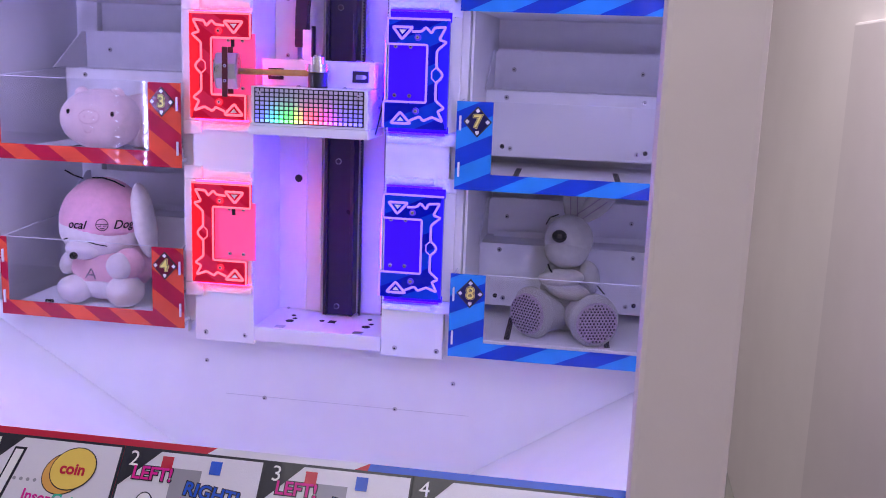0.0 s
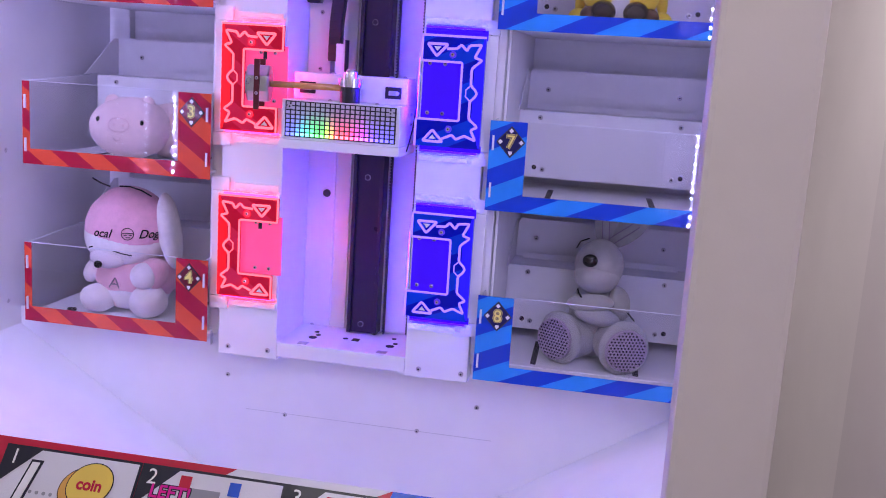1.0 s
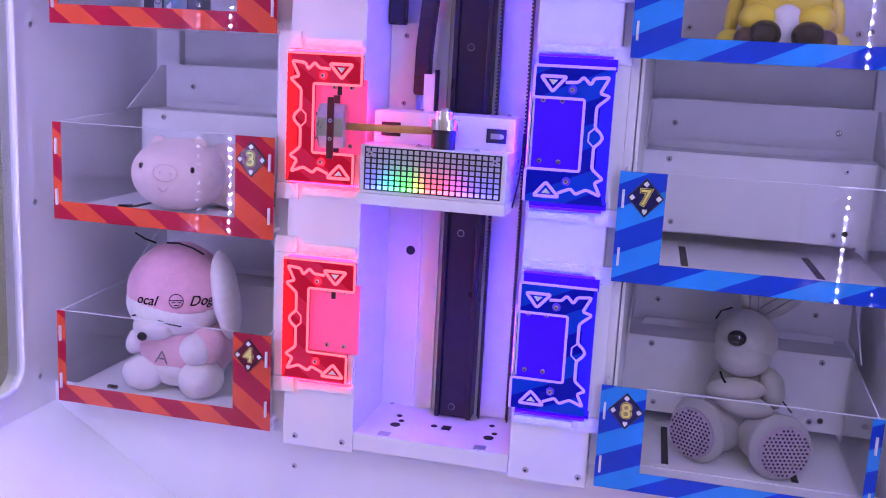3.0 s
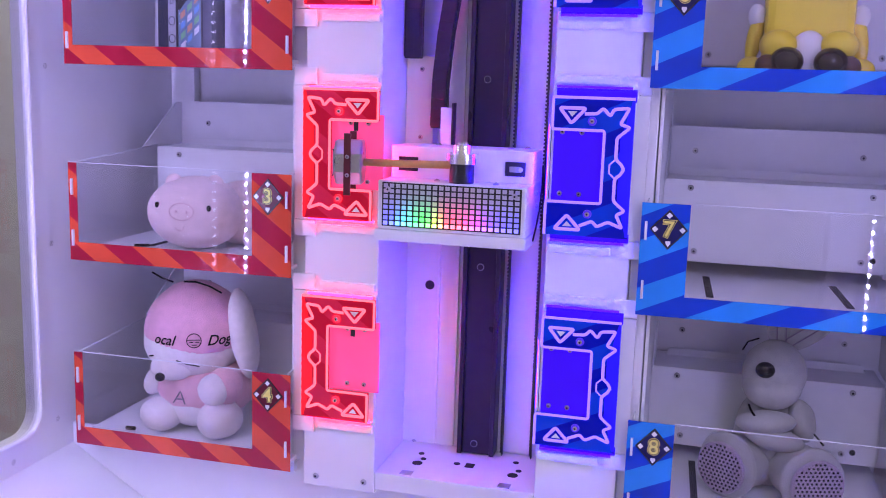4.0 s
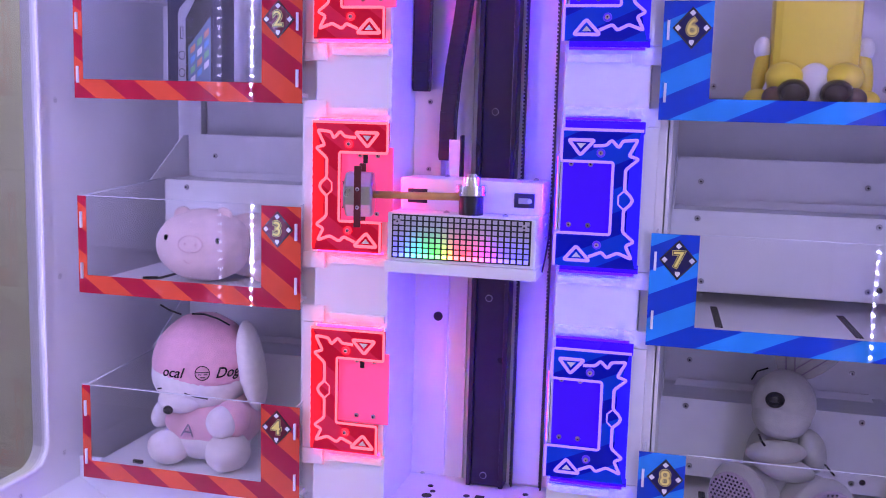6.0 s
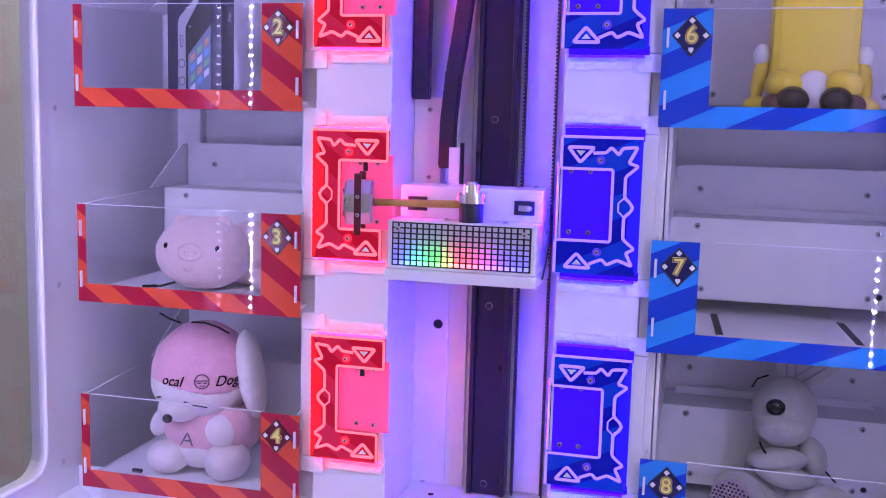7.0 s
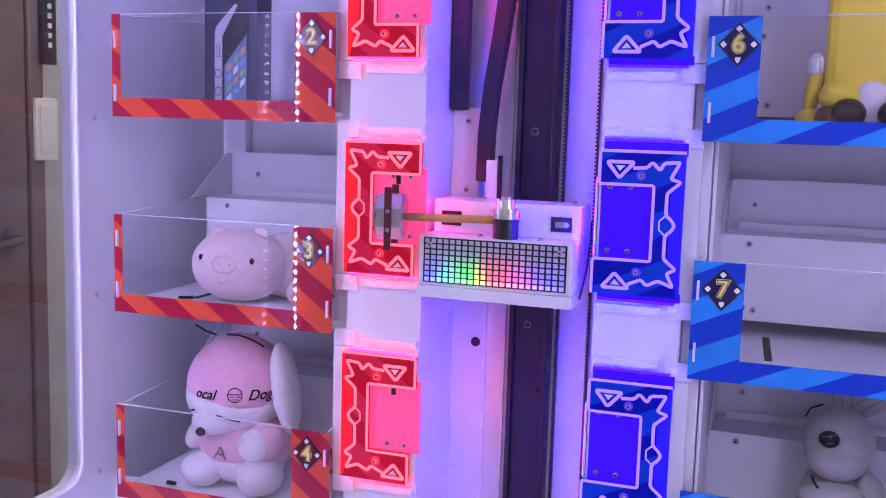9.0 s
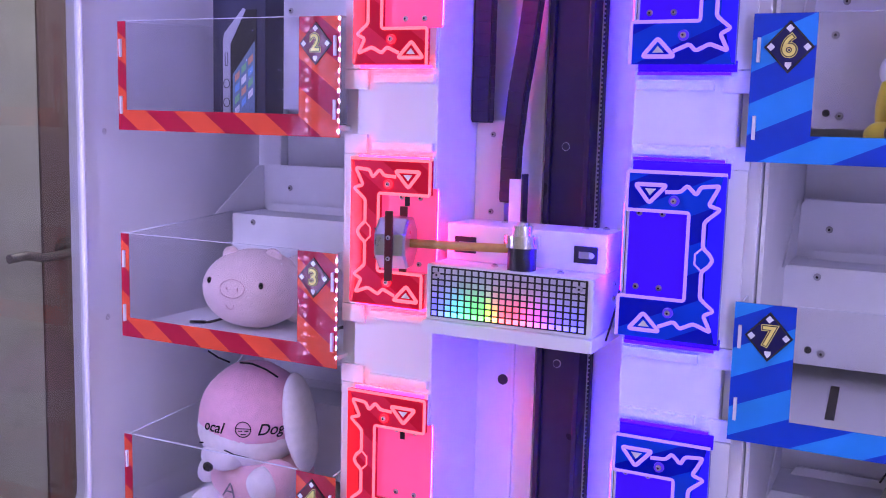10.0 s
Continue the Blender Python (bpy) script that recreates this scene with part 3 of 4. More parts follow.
    # unseen light strip with backing, added on the channel side to colour its walls
    part("light_backing", box(B(), s * 0.1045, s * 0.1068, -0.0094, -0.0020, z0 + 0.040, z1 - 0.031), WHITE2, ob)
    part("channel_light", box(B(), s * 0.1041, s * 0.1044, -0.0090, -0.0030, z0 + 0.042, z1 - 0.033), RED_CHANNEL if red else BLUE_CHANNEL, ob)
    return ob


for s in (-1, 1):
    for row in (1, 0, -1):
        lit_bracket(s, row)

# ---- lift: rail, belts, cable chains ----
rail = thing("linear_rail", (0.004, 0.11, 0.99), "dark anodised vertical rail with countersunk screws", "rail")
part("rail_web", box(B(), -0.013, 0.026, 0.100, 0.124, 0.988, 1.95, 0.001), RAIL, rail)
for x0, x1 in ((-0.0195, -0.0132), (0.0262, 0.0325)):
    part("rail_flange", box(B(), x0, x1, 0.094, 0.124, 0.988, 1.95, 0.001), RAIL, rail)
for k in range(4):
    z = 1.003 + 0.2505 * k
    part("rail_screw", cyl(B(), (0.004, 0.0995, z), (0, -1, 0), 0.0048, 0.0048, 0.002, 20), STEEL, rail)
    part("screw_recess", cyl(B(), (0.004, 0.0982, z), (0, -1, 0), 0.0040, 0.0040, 0.0012, 20), RAIL, rail)

belt = thing("toothed_belt", (0.06, 0.11, 0.99), "black toothed drive belt loop beside the rail", "belt")
part("backing_plate", box(B(), 0.041, 0.083, 0.119, 0.1236, 0.99, 1.95, 0.0008), WHITE2, belt, "white plate behind the belt")
for x, side in ((0.0415, -1), (0.0825, -1)):
    band = part("band", box(B(), x, x + 0.0016, 0.105, 0.113, 0.988, 1.95), RUBBER, belt)
    bm = B()
    for k in range(192):
        z = 0.992 + k * 0.005
        box(bm, x - 0.0018, x, 0.105, 0.113, z, z + 0.0026)
    tagged(part("teeth", bm, RUBBER, band), kind="stuff")

# the hanging chain leans from the upper guide to the carriage; the other one hangs straight
CHAIN = mat("black_cable_chain", (0.022, 0.02, 0.028), 0.45, vary=0.15, scale=60)


def cable_chain(path, label, w):
    ob = thing("cable_chain", path[0], label, "cable chain", "cable chains")
    pts = [Vector(p) for p in path]
    seg = []
    step, carry = 0.0125, 0.0
    for a, c in zip(pts, pts[1:]):
        d = (c - a).length
        t = carry
        while t < d:
            seg.append((a.lerp(c, t / d), (c - a).normalized()))
            t += step
        carry = t - d
    bm = B()
    box(bm, -w / 2, w / 2, -0.008, 0.008, -0.0066, 0.0066, 0.0012)
    box(bm, -w / 2 - 0.0012, -w / 2, -0.006, 0.006, -0.004, 0.008, 0.0004)
    box(bm, w / 2, w / 2 + 0.0012, -0.006, 0.006, -0.004, 0.008, 0.0004)
    link = mesh_of(bm, "link", CHAIN)
    for p, d in seg:
        m = Matrix.Translation(p) @ Vector((0, 0, 1)).rotation_difference(d).to_matrix().to_4x4()
        place_piece("link", link, ob, m)


cable_chain([(-0.094, 0.086, 1.535), (-0.094, 0.086, 1.95)], "black cable chain hanging straight in the channel", 0.021)
cable_chain([(-0.0565, 0.085, 1.445), (-0.0555, 0.085, 1.50), (-0.050, 0.085, 1.56), (-0.041, 0.085, 1.62), (-0.031, 0.085, 1.70), (-0.024, 0.085, 1.80), (-0.02, 0.085, 1.95)], "black cable chain curving up from the carriage", 0.019)

# ---- carriage ----
car = thing("lift_carriage", (0, 0.01, 1.30), "white lift carriage with a rainbow-lit pixel panel", "carriage")
CX0, CX1 = -0.0985, 0.0865
part("lip", box(B(), CX0 - 0.002, CX1 + 0.002, -0.044, 0.06, 1.3045, 1.3185, 0.001), WHITE, car)
hous = part("housing", box(B(), CX0, CX1, -0.038, 0.062, 1.3186, 1.3785, 0.0015), WHITE, car, "white folded-metal housing")
block = part("rear_block", box(B(), CX0 + 0.004, CX1, 0.002, 0.062, 1.3786, 1.419, 0.0015), WHITE, car)
for x in (-0.072, 0.064):
    sw = part("sensor_window", box(B(), x - 0.0125, x + 0.0125, -0.0005, 0.0019, 1.388, 1.4055, 0.0004), DARKHOLE, block)
    part("sensor_lens", box(B(), x - 0.007, x + 0.007, -0.0014, -0.0006, 1.393, 1.400, 0.0003), STEEL, sw)
    part("sensor_dot", cyl(B(), (x + 0.007, -0.0015, 1.3965), (0, -1, 0), 0.0028, 0.0028, 0.001, 14), PLASTIC, sw)
for x, y, z in ((-0.045, 0.045, 1.419), (0.05, 0.04, 1.419), (-0.03, -0.015, 1.3785), (0.045, -0.02, 1.3785), (0.07, 0.05, 1.419)):
    screw(block, x, y, z, 0, 0.9, -90)
for z in (1.35, 1.365):
    screw(hous, CX1, 0.03, z, 90, 0.7)
part("rear_guide", box(B(), -0.05, 0.055, 0.062, 0.093, 1.32, 1.412, 0.001), WHITE2, car)
tag2 = part("chain_tab", box(B(), -0.049, -0.034, 0.064, 0.067, 1.40, 1.4665, 0.0006), WHITE2, car, "upright white tab holding the chain end")
part("chain_tab_end", box(B(), -0.0338, -0.0315, 0.062, 0.078, 1.40, 1.4725, 0.0004), RUBBER, tag2)

part("cable", tube(B(), [(CX1 + 0.003, 0.055, 1.398), (CX1 + 0.0045, 0.045, 1.372), (CX1 + 0.005, 0.028, 1.345), (CX1 + 0.004, 0.012, 1.324), (CX1 + 0.003, 0.0, 1.31)], 0.0011), RUBBER, car, "thin black cable")
# pixel panel: a black grid with small square lights
panel = part("pixel_panel", box(B(), CX0 + 0.006, CX1 - 0.006, -0.0398, -0.0381, 1.3225, 1.3765, 0.0004), INK, car, "black grid of small square pixels")
NC, NR = 22, 8
PX, PZ = (CX1 - CX0 - 0.014) / NC, 0.0525 / NR
# a rainbow runs along the panel, brightest in the lowest row and fading upwards
STOPS = ((0.0, 0.64), (0.14, 0.52), (0.29, 0.36), (0.40, 0.16), (0.50, 0.0), (0.63, -0.10), (0.80, -0.25), (1.01, -0.34))
for c in range(NC):
    f = c / (NC - 1)
    (f0, h0), (f1, h1) = next(p for p in zip(STOPS, STOPS[1:]) if p[0][0] <= f < p[1][0])
    tint = colorsys.hsv_to_rgb((h0 + (h1 - h0) * (f - f0) / (f1 - f0)) % 1.0, 1.0, 1.0)
    for r in range(NR):
        k = (4.0, 2.4, 1.4, 0.75, 0.36, 0.15, 0.06, 0.03)[r] * (0.45 + 0.55 * math.sin(math.pi * (c + 1.5) / (NC + 2)))
        pale = 0.10 if r == 0 else 0.015
        lens = mat("pixel_lens", (0.52, 0.50, 0.55), 0.35, vary=0.0, emit=tuple(pale + (1 - pale) * t ** 2.5 for t in tint), power=k)
        me = mesh_of(box(B(), -PX * 0.34, PX * 0.34, -0.0005, 0.0005, -PZ * 0.36, PZ * 0.36), "pixel", lens)
        place_piece("pixel", me, panel, pose(CX0 + 0.007 + PX * (c + 0.5), -0.0403, 1.3233 + PZ * (r + 0.5)))
for x in (CX0 + 0.014, CX1 - 0.014):
    screw(panel, x, -0.041, 1.368, s=0.85)

# ---- hammer, swung to the red side ----
ham = thing("hammer", (0.002, -0.012, 1.3785), "small hammer with aluminium head and wooden handle on a pivot", "hammer")
pv = part("pivot", cyl(B(), (0.002, -0.0195, 1.390), (0, 0, 1), 0.0150, 0.0150, 0.023, 32), INK, ham, "black pivot base")
part("pivot_ring", cyl(B(), (0.002, -0.0195, 1.4085), (0, 0, 1), 0.0195, 0.0195, 0.012, 40), POLISHED, ham, "polished steel pivot ring")
part("pivot_cap", cyl(B(), (0.002, -0.0195, 1.4195), (0, 0, 1), 0.0115, 0.0105, 0.010, 28), POLISHED, ham)
part("pivot_screw", cyl(B(), (0.002, -0.0195, 1.4262), (0, 0, 1), 0.0075, 0.006, 0.0035, 24), STEEL, ham)
part("handle", tube(B(), [(-0.118, -0.0445, 1.3995), (-0.06, -0.034, 1.3995), (0.0, -0.0215, 1.4000)], 0.0047, sides=16), WOOD, ham, "turned wooden handle")
hx, hy, hz = -0.1325, -0.0455, 1.3995
bm = B()
cyl(bm, (hx, hy, hz), (1, 0, 0), 0.0290, 0.0290, 0.029, 8)
cyl(bm, (hx - 0.0157, hy, hz), (-1, 0, 0), 0.0290, 0.0268, 0.0024, 8)
cyl(bm, (hx + 0.0157, hy, hz), (1, 0, 0), 0.0290, 0.0268, 0.0024, 8)
for v in bm.verts:
    v.co = Vector((hx, hy, hz)) + Matrix.Rotation(radians(22.5), 3, "X") @ (v.co - Vector((hx, hy, hz)))
head = part("head", bm, ALU, ham, "bevelled aluminium head")
part("strike_face", cyl(B(), (hx - 0.0177, hy, hz), (-1, 0, 0), 0.0215, 0.0205, 0.0014, 36), ALU, head)
for a in (-1, 1):
    part("ball_seam", tube(B(), [(hx - 0.0188, hy + a * (0.019 - 0.011 * math.cos(k * 0.25)), hz + 0.016 * math.sin(k * 0.25)) for k in range(-6, 7)], 0.0007), INK, head)
for sy in (-1, 1):
    y = hy + sy * 0.0287
    part("bat_bar", box(B(), hx - 0.0042, hx + 0.0042, y - 0.0022, y + 0.0022, hz - 0.038, hz + 0.036, 0.001), STRAP, head, "dark red bar")
    for z in (hz - 0.014, hz + 0.008):
        screw(head, hx, y - 0.0022 if sy < 0 else y + 0.0022, z, 0 if sy < 0 else 180, 0.6)

head.matrix_basis = Matrix.Translation((hx, hy, hz)) @ Matrix.Rotation(radians(13), 4, "Z") @ Matrix.Translation((-hx, -hy, -hz))

# ---- prizes ----
def plush(name, colour, rough=0.95):
    return mat(name, colour, rough, vary=0.12, scale=90, bump=0.55, bump_scale=900, sheen=0.35)


PINKP, WHITEP, GREYP, MESHP = plush("pale_pink_plush", (0.80, 0.47, 0.54)), plush("white_plush", (0.80, 0.76, 0.76)), plush("cream_plush", (0.40, 0.40, 0.37)), plush("lilac_mesh_cloth", (0.26, 0.20, 0.27))
CAPP = plush("rose_satin_cloth", (0.76, 0.40, 0.52), 0.6)
FUR_DOT = mat("black_bead", (0.01, 0.01, 0.012), 0.2, vary=0.0)
LINE_P = plush("stitched_line", (0.72, 0.46, 0.48))


def plush_pig():
    x, y, z = -0.402, 0.066, 1.2565
    rx, ry, rz, cz = 0.068, 0.060, 0.0515, 0.0505
    bm = B()
    ball(bm, (x, y, z + cz), (rx, ry, rz), (0, 0, 0), 0, 44, 0.0008)
    ball(bm, (x + 0.055, y + 0.045, z + 0.046), (0.052, 0.055, 0.047), (0, 0, 10), 0, 28, 0.0015)
    for dx, ang in ((-0.030, -28), (0.030, 30)):
        ball(bm, (x + dx, y - 0.008, z + 0.0945), (0.012, 0.005, 0.010), (0, ang, 0), 0, 16)
    ball(bm, (x + 0.084, y - 0.006, z + 0.016), (0.016, 0.022, 0.016), (0, 0, 0), 0, 18)

    def skin(px, pz):
        return y - ry * math.sqrt(max(0.02, 1 - ((px - x) / rx) ** 2 - ((pz - z - cz) / rz) ** 2)) - 0.0004

    fx = x - 0.004
    ring = [(fx + 0.017 * math.cos(k * math.tau / 24), z + 0.058 + 0.0115 * math.sin(k * math.tau / 24)) for k in range(24)]
    tube(bm, [(px, skin(px, pz), pz) for px, pz in ring], 0.0006, True, mi=1)
    for dx, dz in ((-0.007, 0.0585), (0.008, 0.0575)):
        ball(bm, (fx + dx, skin(fx + dx, z + dz), z + dz), (0.0013, 0.0012, 0.0022), mi=1, seg=10)
    for dx, dz in ((-0.037, 0.065), (0.036, 0.063)):
        ball(bm, (fx + dx, skin(fx + dx, z + dz), z + dz), (0.0032, 0.0024, 0.0044), mi=2, seg=14)
    arc = [(fx - 0.003 + 0.0055 * math.cos(radians(a)), z + 0.037 + 0.0055 * math.sin(radians(a))) for a in range(180, 361, 30)]
    tube(bm, [(px, skin(px, pz), pz) for px, pz in arc], 0.0007, mi=1)
    bmesh.ops.rotate(bm, cent=(x, y, z), matrix=Matrix.Rotation(radians(12), 3, "Z"), verts=bm.verts)
    # dark strap end lying beside it
    tube(bm, [(x - 0.079, y - 0.034, z + 0.0022), (x - 0.060, y - 0.026, z + 0.0026)], 0.0022, mi=2)
    return solo("plush_pig", bm, [plush("blush_pink_plush", (0.88, 0.69, 0.68)), LINE_P, FUR_DOT], "pale pink round plush pig lying in its box", "plush toy")


def plush_dog():
    z = 0.9918
    C, CR = Vector((-0.408, 0.072, 1.131)), (0.0735, 0.070, 0.076)      # the cap's middle and half sizes
    bm = B()
    ball(bm, (-0.396, 0.076, z + 0.060), (0.073, 0.060, 0.047), mi=1, seg=40, lumps=0.003)        # shirt
    ball(bm, (-0.396, 0.072, z + 0.036), (0.060, 0.054, 0.035), mi=0, seg=36, lumps=0.002)         # belly
    ball(bm, (-0.442, 0.032, z + 0.025), (0.031, 0.034, 0.0245), (0, 0, 20), 0, 32, 0.002)          # feet
    ball(bm, (-0.349, 0.030, z + 0.028), (0.028, 0.035, 0.028), (0, -25, -20), 0, 32, 0.002)
    ball(bm, (-0.353, 0.020, z + 0.073), (0.023, 0.020, 0.023), (0, 0, 0), 0, 28, 0.0012)          # paw in its sleeve
    ball(bm, (-0.345, 0.036, z + 0.075), (0.026, 0.026, 0.027), (0, 0, 0), 1, 28, 0.002)
    ball(bm, (-0.462, 0.050, z + 0.066), (0.015, 0.020, 0.022), (0, 20, 0), 0, 24, 0.0015)
    ball(bm, (-0.410, 0.070, z + 0.129), (0.072, 0.068, 0.056), mi=0, seg=44, lumps=0.001)         # head
    ball(bm, (-0.420, 0.028, z + 0.099), (0.032, 0.031, 0.020), mi=0, seg=32)                       # muzzle
    cap = B()
    ball(cap, tuple(C), CR, mi=2, seg=52, lumps=0.0012)
    for v in cap.verts:
        low = 1.119 + 0.05 * (v.co.y - C.y)
        if v.co.z < low:
            v.co.z = low
            v.co.x, v.co.y = C.x + (v.co.x - C.x) * 0.97, C.y + (v.co.y - C.y) * 0.97
    me = bpy.data.meshes.new("cap")
    cap.to_mesh(me)
    cap.free()
    bm.from_mesh(me)
    bpy.data.meshes.remove(me)

    def on_cap(angle, height, out=0.0008):
        k = math.sqrt(max(0.0, 1 - ((height - C.z) / CR[2]) ** 2))
        return Vector((C.x + (CR[0] * k + out) * math.sin(angle), C.y - (CR[1] * k + out) * math.cos(angle), height))

    ball(bm, (-0.4235, -0.0030, 1.0825), (0.0072, 0.0055, 0.0064), mi=3, seg=18)                      # nose
    ball(bm, (-0.3305, 0.068, 1.137), (0.0165, 0.030, 0.066), (0, -10, 0), 0, 32, 0.0012)              # hanging ear
    tube(bm, [(-0.400, 0.0005, 1.1075), (-0.385, 0.002, 1.1035), (-0.369, 0.009, 1.1)], 0.0010, mi=3)    # brows
    tube(bm, [(-0.447, 0.010, 1.107), (-0.438, 0.0045, 1.110)], 0.0011, mi=3)
    # cord tied over the cap
    tube(bm, [(-0.462, 0.045, 1.2195), (-0.449, 0.05, 1.211), (-0.434, 0.055, 1.2055)], 0.0014, mi=3)
    tube(bm, [(-0.417, 0.055, 1.2075), (-0.398, 0.055, 1.2085), (-0.378, 0.058, 1.203), (-0.362, 0.062, 1.194)], 0.0014, mi=3)
    # slanted lettering round the brow, with a round face mark between the two words
    for body, middle, height in (("ocal", -8, 1.1345), ("Dog", 54, 1.1350)):
        tm = text_mesh(body, 0.0205, 0.0002, INK, 0.0002)
        for v in tm.vertices:
            p = v.co.copy()
            v.co = on_cap(radians(middle) + (p.x + 0.35 * p.y) / CR[0], height + p.y, 0.0012 + p.z)
        for f in tm.polygons:
            f.material_index = 3
        bm.from_mesh(tm)
        bpy.data.meshes.remove(tm)
    ring = [on_cap(radians(25) + 0.0098 * math.cos(a * math.tau / 20) / CR[0], 1.136 + 0.0098 * math.sin(a * math.tau / 20)) for a in range(20)]
    tube(bm, ring, 0.0006, True, mi=3)
    for p, q in (((-0.006, -0.002), (-0.001, -0.002)), ((0.002, -0.002), (0.007, -0.002)), ((-0.003, -0.006), (0.004, -0.006)), ((-0.009, 0.001), (0.009, 0.001))):
        tube(bm, [on_cap(radians(25) + u / CR[0], 1.136 + w) for u, w in (p, q)], 0.0006, mi=3)
    # letter on the shirt
    for p, q in (((-0.009, 0), (0, 0.017)), ((0, 0.017), (0.009, 0)), ((-0.006, 0.006), (0.006, 0.006))):
        tube(bm, [(-0.404 + u[0], 0.0160 + 0.25 * (u[1] - 0.010), 1.041 + u[1]) for u in (p, q)], 0.0012, mi=4)
    tube(bm, [(-0.487, 0.012, z + 0.004), (-0.472, 0.008, z + 0.006)], 0.0032, mi=3)
    return solo("plush_dog", bm, [WHITEP, PINKP, CAPP, FUR_DOT, plush("grey_stitching", (0.20, 0.15, 0.19))], "white plush dog in rose cap and shirt sitting in its box", "plush toy")


def plush_rabbit():
    x, y, z = 0.395, 0.132, 0.984
    bm = B()
    ball(bm, (x, y + 0.005, z + 0.066), (0.046, 0.044, 0.068), mi=0, seg=36, lumps=0.002)
    ball(bm, (x - 0.002, y - 0.012, z + 0.158), (0.040, 0.040, 0.042), mi=0, seg=40, lumps=0.0012)
    ball(bm, (x - 0.004, y - 0.020, z + 0.142), (0.037, 0.037, 0.030), mi=0, seg=36)
    ball(bm, (x - 0.016, y - 0.050, z + 0.170), (0.0120, 0.0070, 0.0105), mi=2, seg=22)
    # ears, one upright and one leaning, each with creases
    for dx, dz, ry, long in ((0.003, 0.222, -4, 0.040), (0.036, 0.214, 52, 0.042)):
        ball(bm, (x + dx, y + 0.004, z + dz), (0.019, 0.010, long), (0, ry, 0), 0, 28, 0.0015)
        d = Vector((math.sin(radians(ry)), 0, math.cos(radians(ry))))
        n = Vector((d.z, 0, -d.x))
        for side in (-0.006, 0.005):
            a = Vector((x + dx, y - 0.0055, z + dz)) + n * side
            tube(bm, [a - d * 0.03, a - d * 0.005 + Vector((0, -0.001, 0)), a + d * 0.022], 0.0008, mi=1)
    # crossed arms
    for k, dz in enumerate((0.100, 0.080)):
        ball(bm, (x - 0.010 + 0.012 * k, y - 0.044, z + dz), (0.038, 0.019, 0.015), (0, -6 + 16 * k, 0), 0, 28, 0.0015)
    ball(bm, (x + 0.036, y - 0.022, z + 0.100), (0.017, 0.024, 0.028), (0, -15, 0), 0, 24, 0.0015)
    # legs with mesh soles, turned outwards
    for fx, fy, turn in ((0.336, 0.068, -34), (0.447, 0.042, 18)):
        d = Vector((math.sin(radians(turn)), -math.cos(radians(turn)), 0))
        n = Vector((-d.y, d.x, 0))
        c = Vector((fx, fy, z + 0.041))
        ball(bm, tuple(c - d * 0.058 + Vector((0, 0, -0.004))), (0.034, 0.056, 0.036), (0, 0, turn), 0, 36, 0.0018)
        ball(bm, tuple(c - d * 0.012), (0.041, 0.016, 0.0435), (0, 0, turn), 0, 36, 0.001)
        cyl(bm, tuple(c + d * 0.0042), tuple(d), 0.034, 0.0325, 0.004, 36, 3)
        for i in range(-6, 7):
            for j in range(-6, 7):
                u, w = (i + 0.5 * (j % 2)) * 0.0056, j * 0.0049
                if u * u + w * w < 0.0305 ** 2:
                    cyl(bm, tuple(c + d * 0.0063 + n * u + Vector((0, 0, w))), tuple(d), 0.0016, 0.0016, 0.0006, 6, 2)
    tube(bm, [(x - 0.032, y - 0.046, z + 0.122), (x - 0.029, y - 0.052, z + 0.116), (x - 0.024, y - 0.054, z + 0.110)], 0.0015, mi=2)
    tube(bm, [(x + 0.050, y - 0.04, z + 0.090), (x + 0.062, y - 0.045, z + 0.078)], 0.0012, mi=2)
    tube(bm, [(x - 0.042, y + 0.01, z + 0.178), (x - 0.036, y + 0.01, z + 0.190), (x - 0.022, y + 0.01, z + 0.196)], 0.0011, mi=2)
    return solo("plush_rabbit", bm, [GREYP, MESHP, FUR_DOT, plush("lilac_mesh_sole", (0.36, 0.28, 0.36))], "cream plush rabbit with lilac mesh soles sitting in its box", "plush toy")


def yellow_toy():
    x, y, z = 0.390, 0.062, 1.5125
    bm = B()
    box(bm, x - 0.048, x + 0.050, y - 0.026, y + 0.03, z + 0.010, z + 0.172, 0.010, 0)
    for s in (-1, 1):
        ball(bm, (x + s * 0.058, y - 0.006, z + 0.048), (0.009, 0.012, 0.030), (0, s * -8, 0), 0, 20)
        ball(bm, (x + s * 0.060, y - 0.016, z + 0.014), (0.016, 0.016, 0.013), (0, 0, 0), 0, 20)
        ball(bm, (x + s * 0.057, y - 0.006, z + 0.074), (0.010, 0.013, 0.014), (0, 0, 0), 1, 20)
        ball(bm, (x + s * 0.033, y - 0.036, z + 0.040), (0.021, 0.020, 0.017), (0, 0, 0), 0, 24)
        ball(bm, (x + s * 0.0235, y - 0.054, z + 0.021), (0.0185, 0.018, 0.0165), (0, 0, s * 12), 2, 24)
        ball(bm, (x + s * 0.043, y - 0.046, z + 0.016), (0.014, 0.016, 0.013), (0, 0, 0), 3, 20)
    ball(bm, (x + 0.001, y - 0.030, z + 0.030), (0.021, 0.016, 0.027), (0, 0, 0), 1, 24)
    return solo("block_toy", bm, [mat("yellow_vinyl", (0.88, 0.70, 0.05), 0.35, vary=0.08, scale=40), PAPER, mat("dark_shoe_vinyl", (0.022, 0.012, 0.014), 0.2, vary=0.1), mat("brown_vinyl", (0.09, 0.035, 0.02), 0.35, vary=0.1)], "yellow block-shaped vinyl toy seated in its box", "toy")


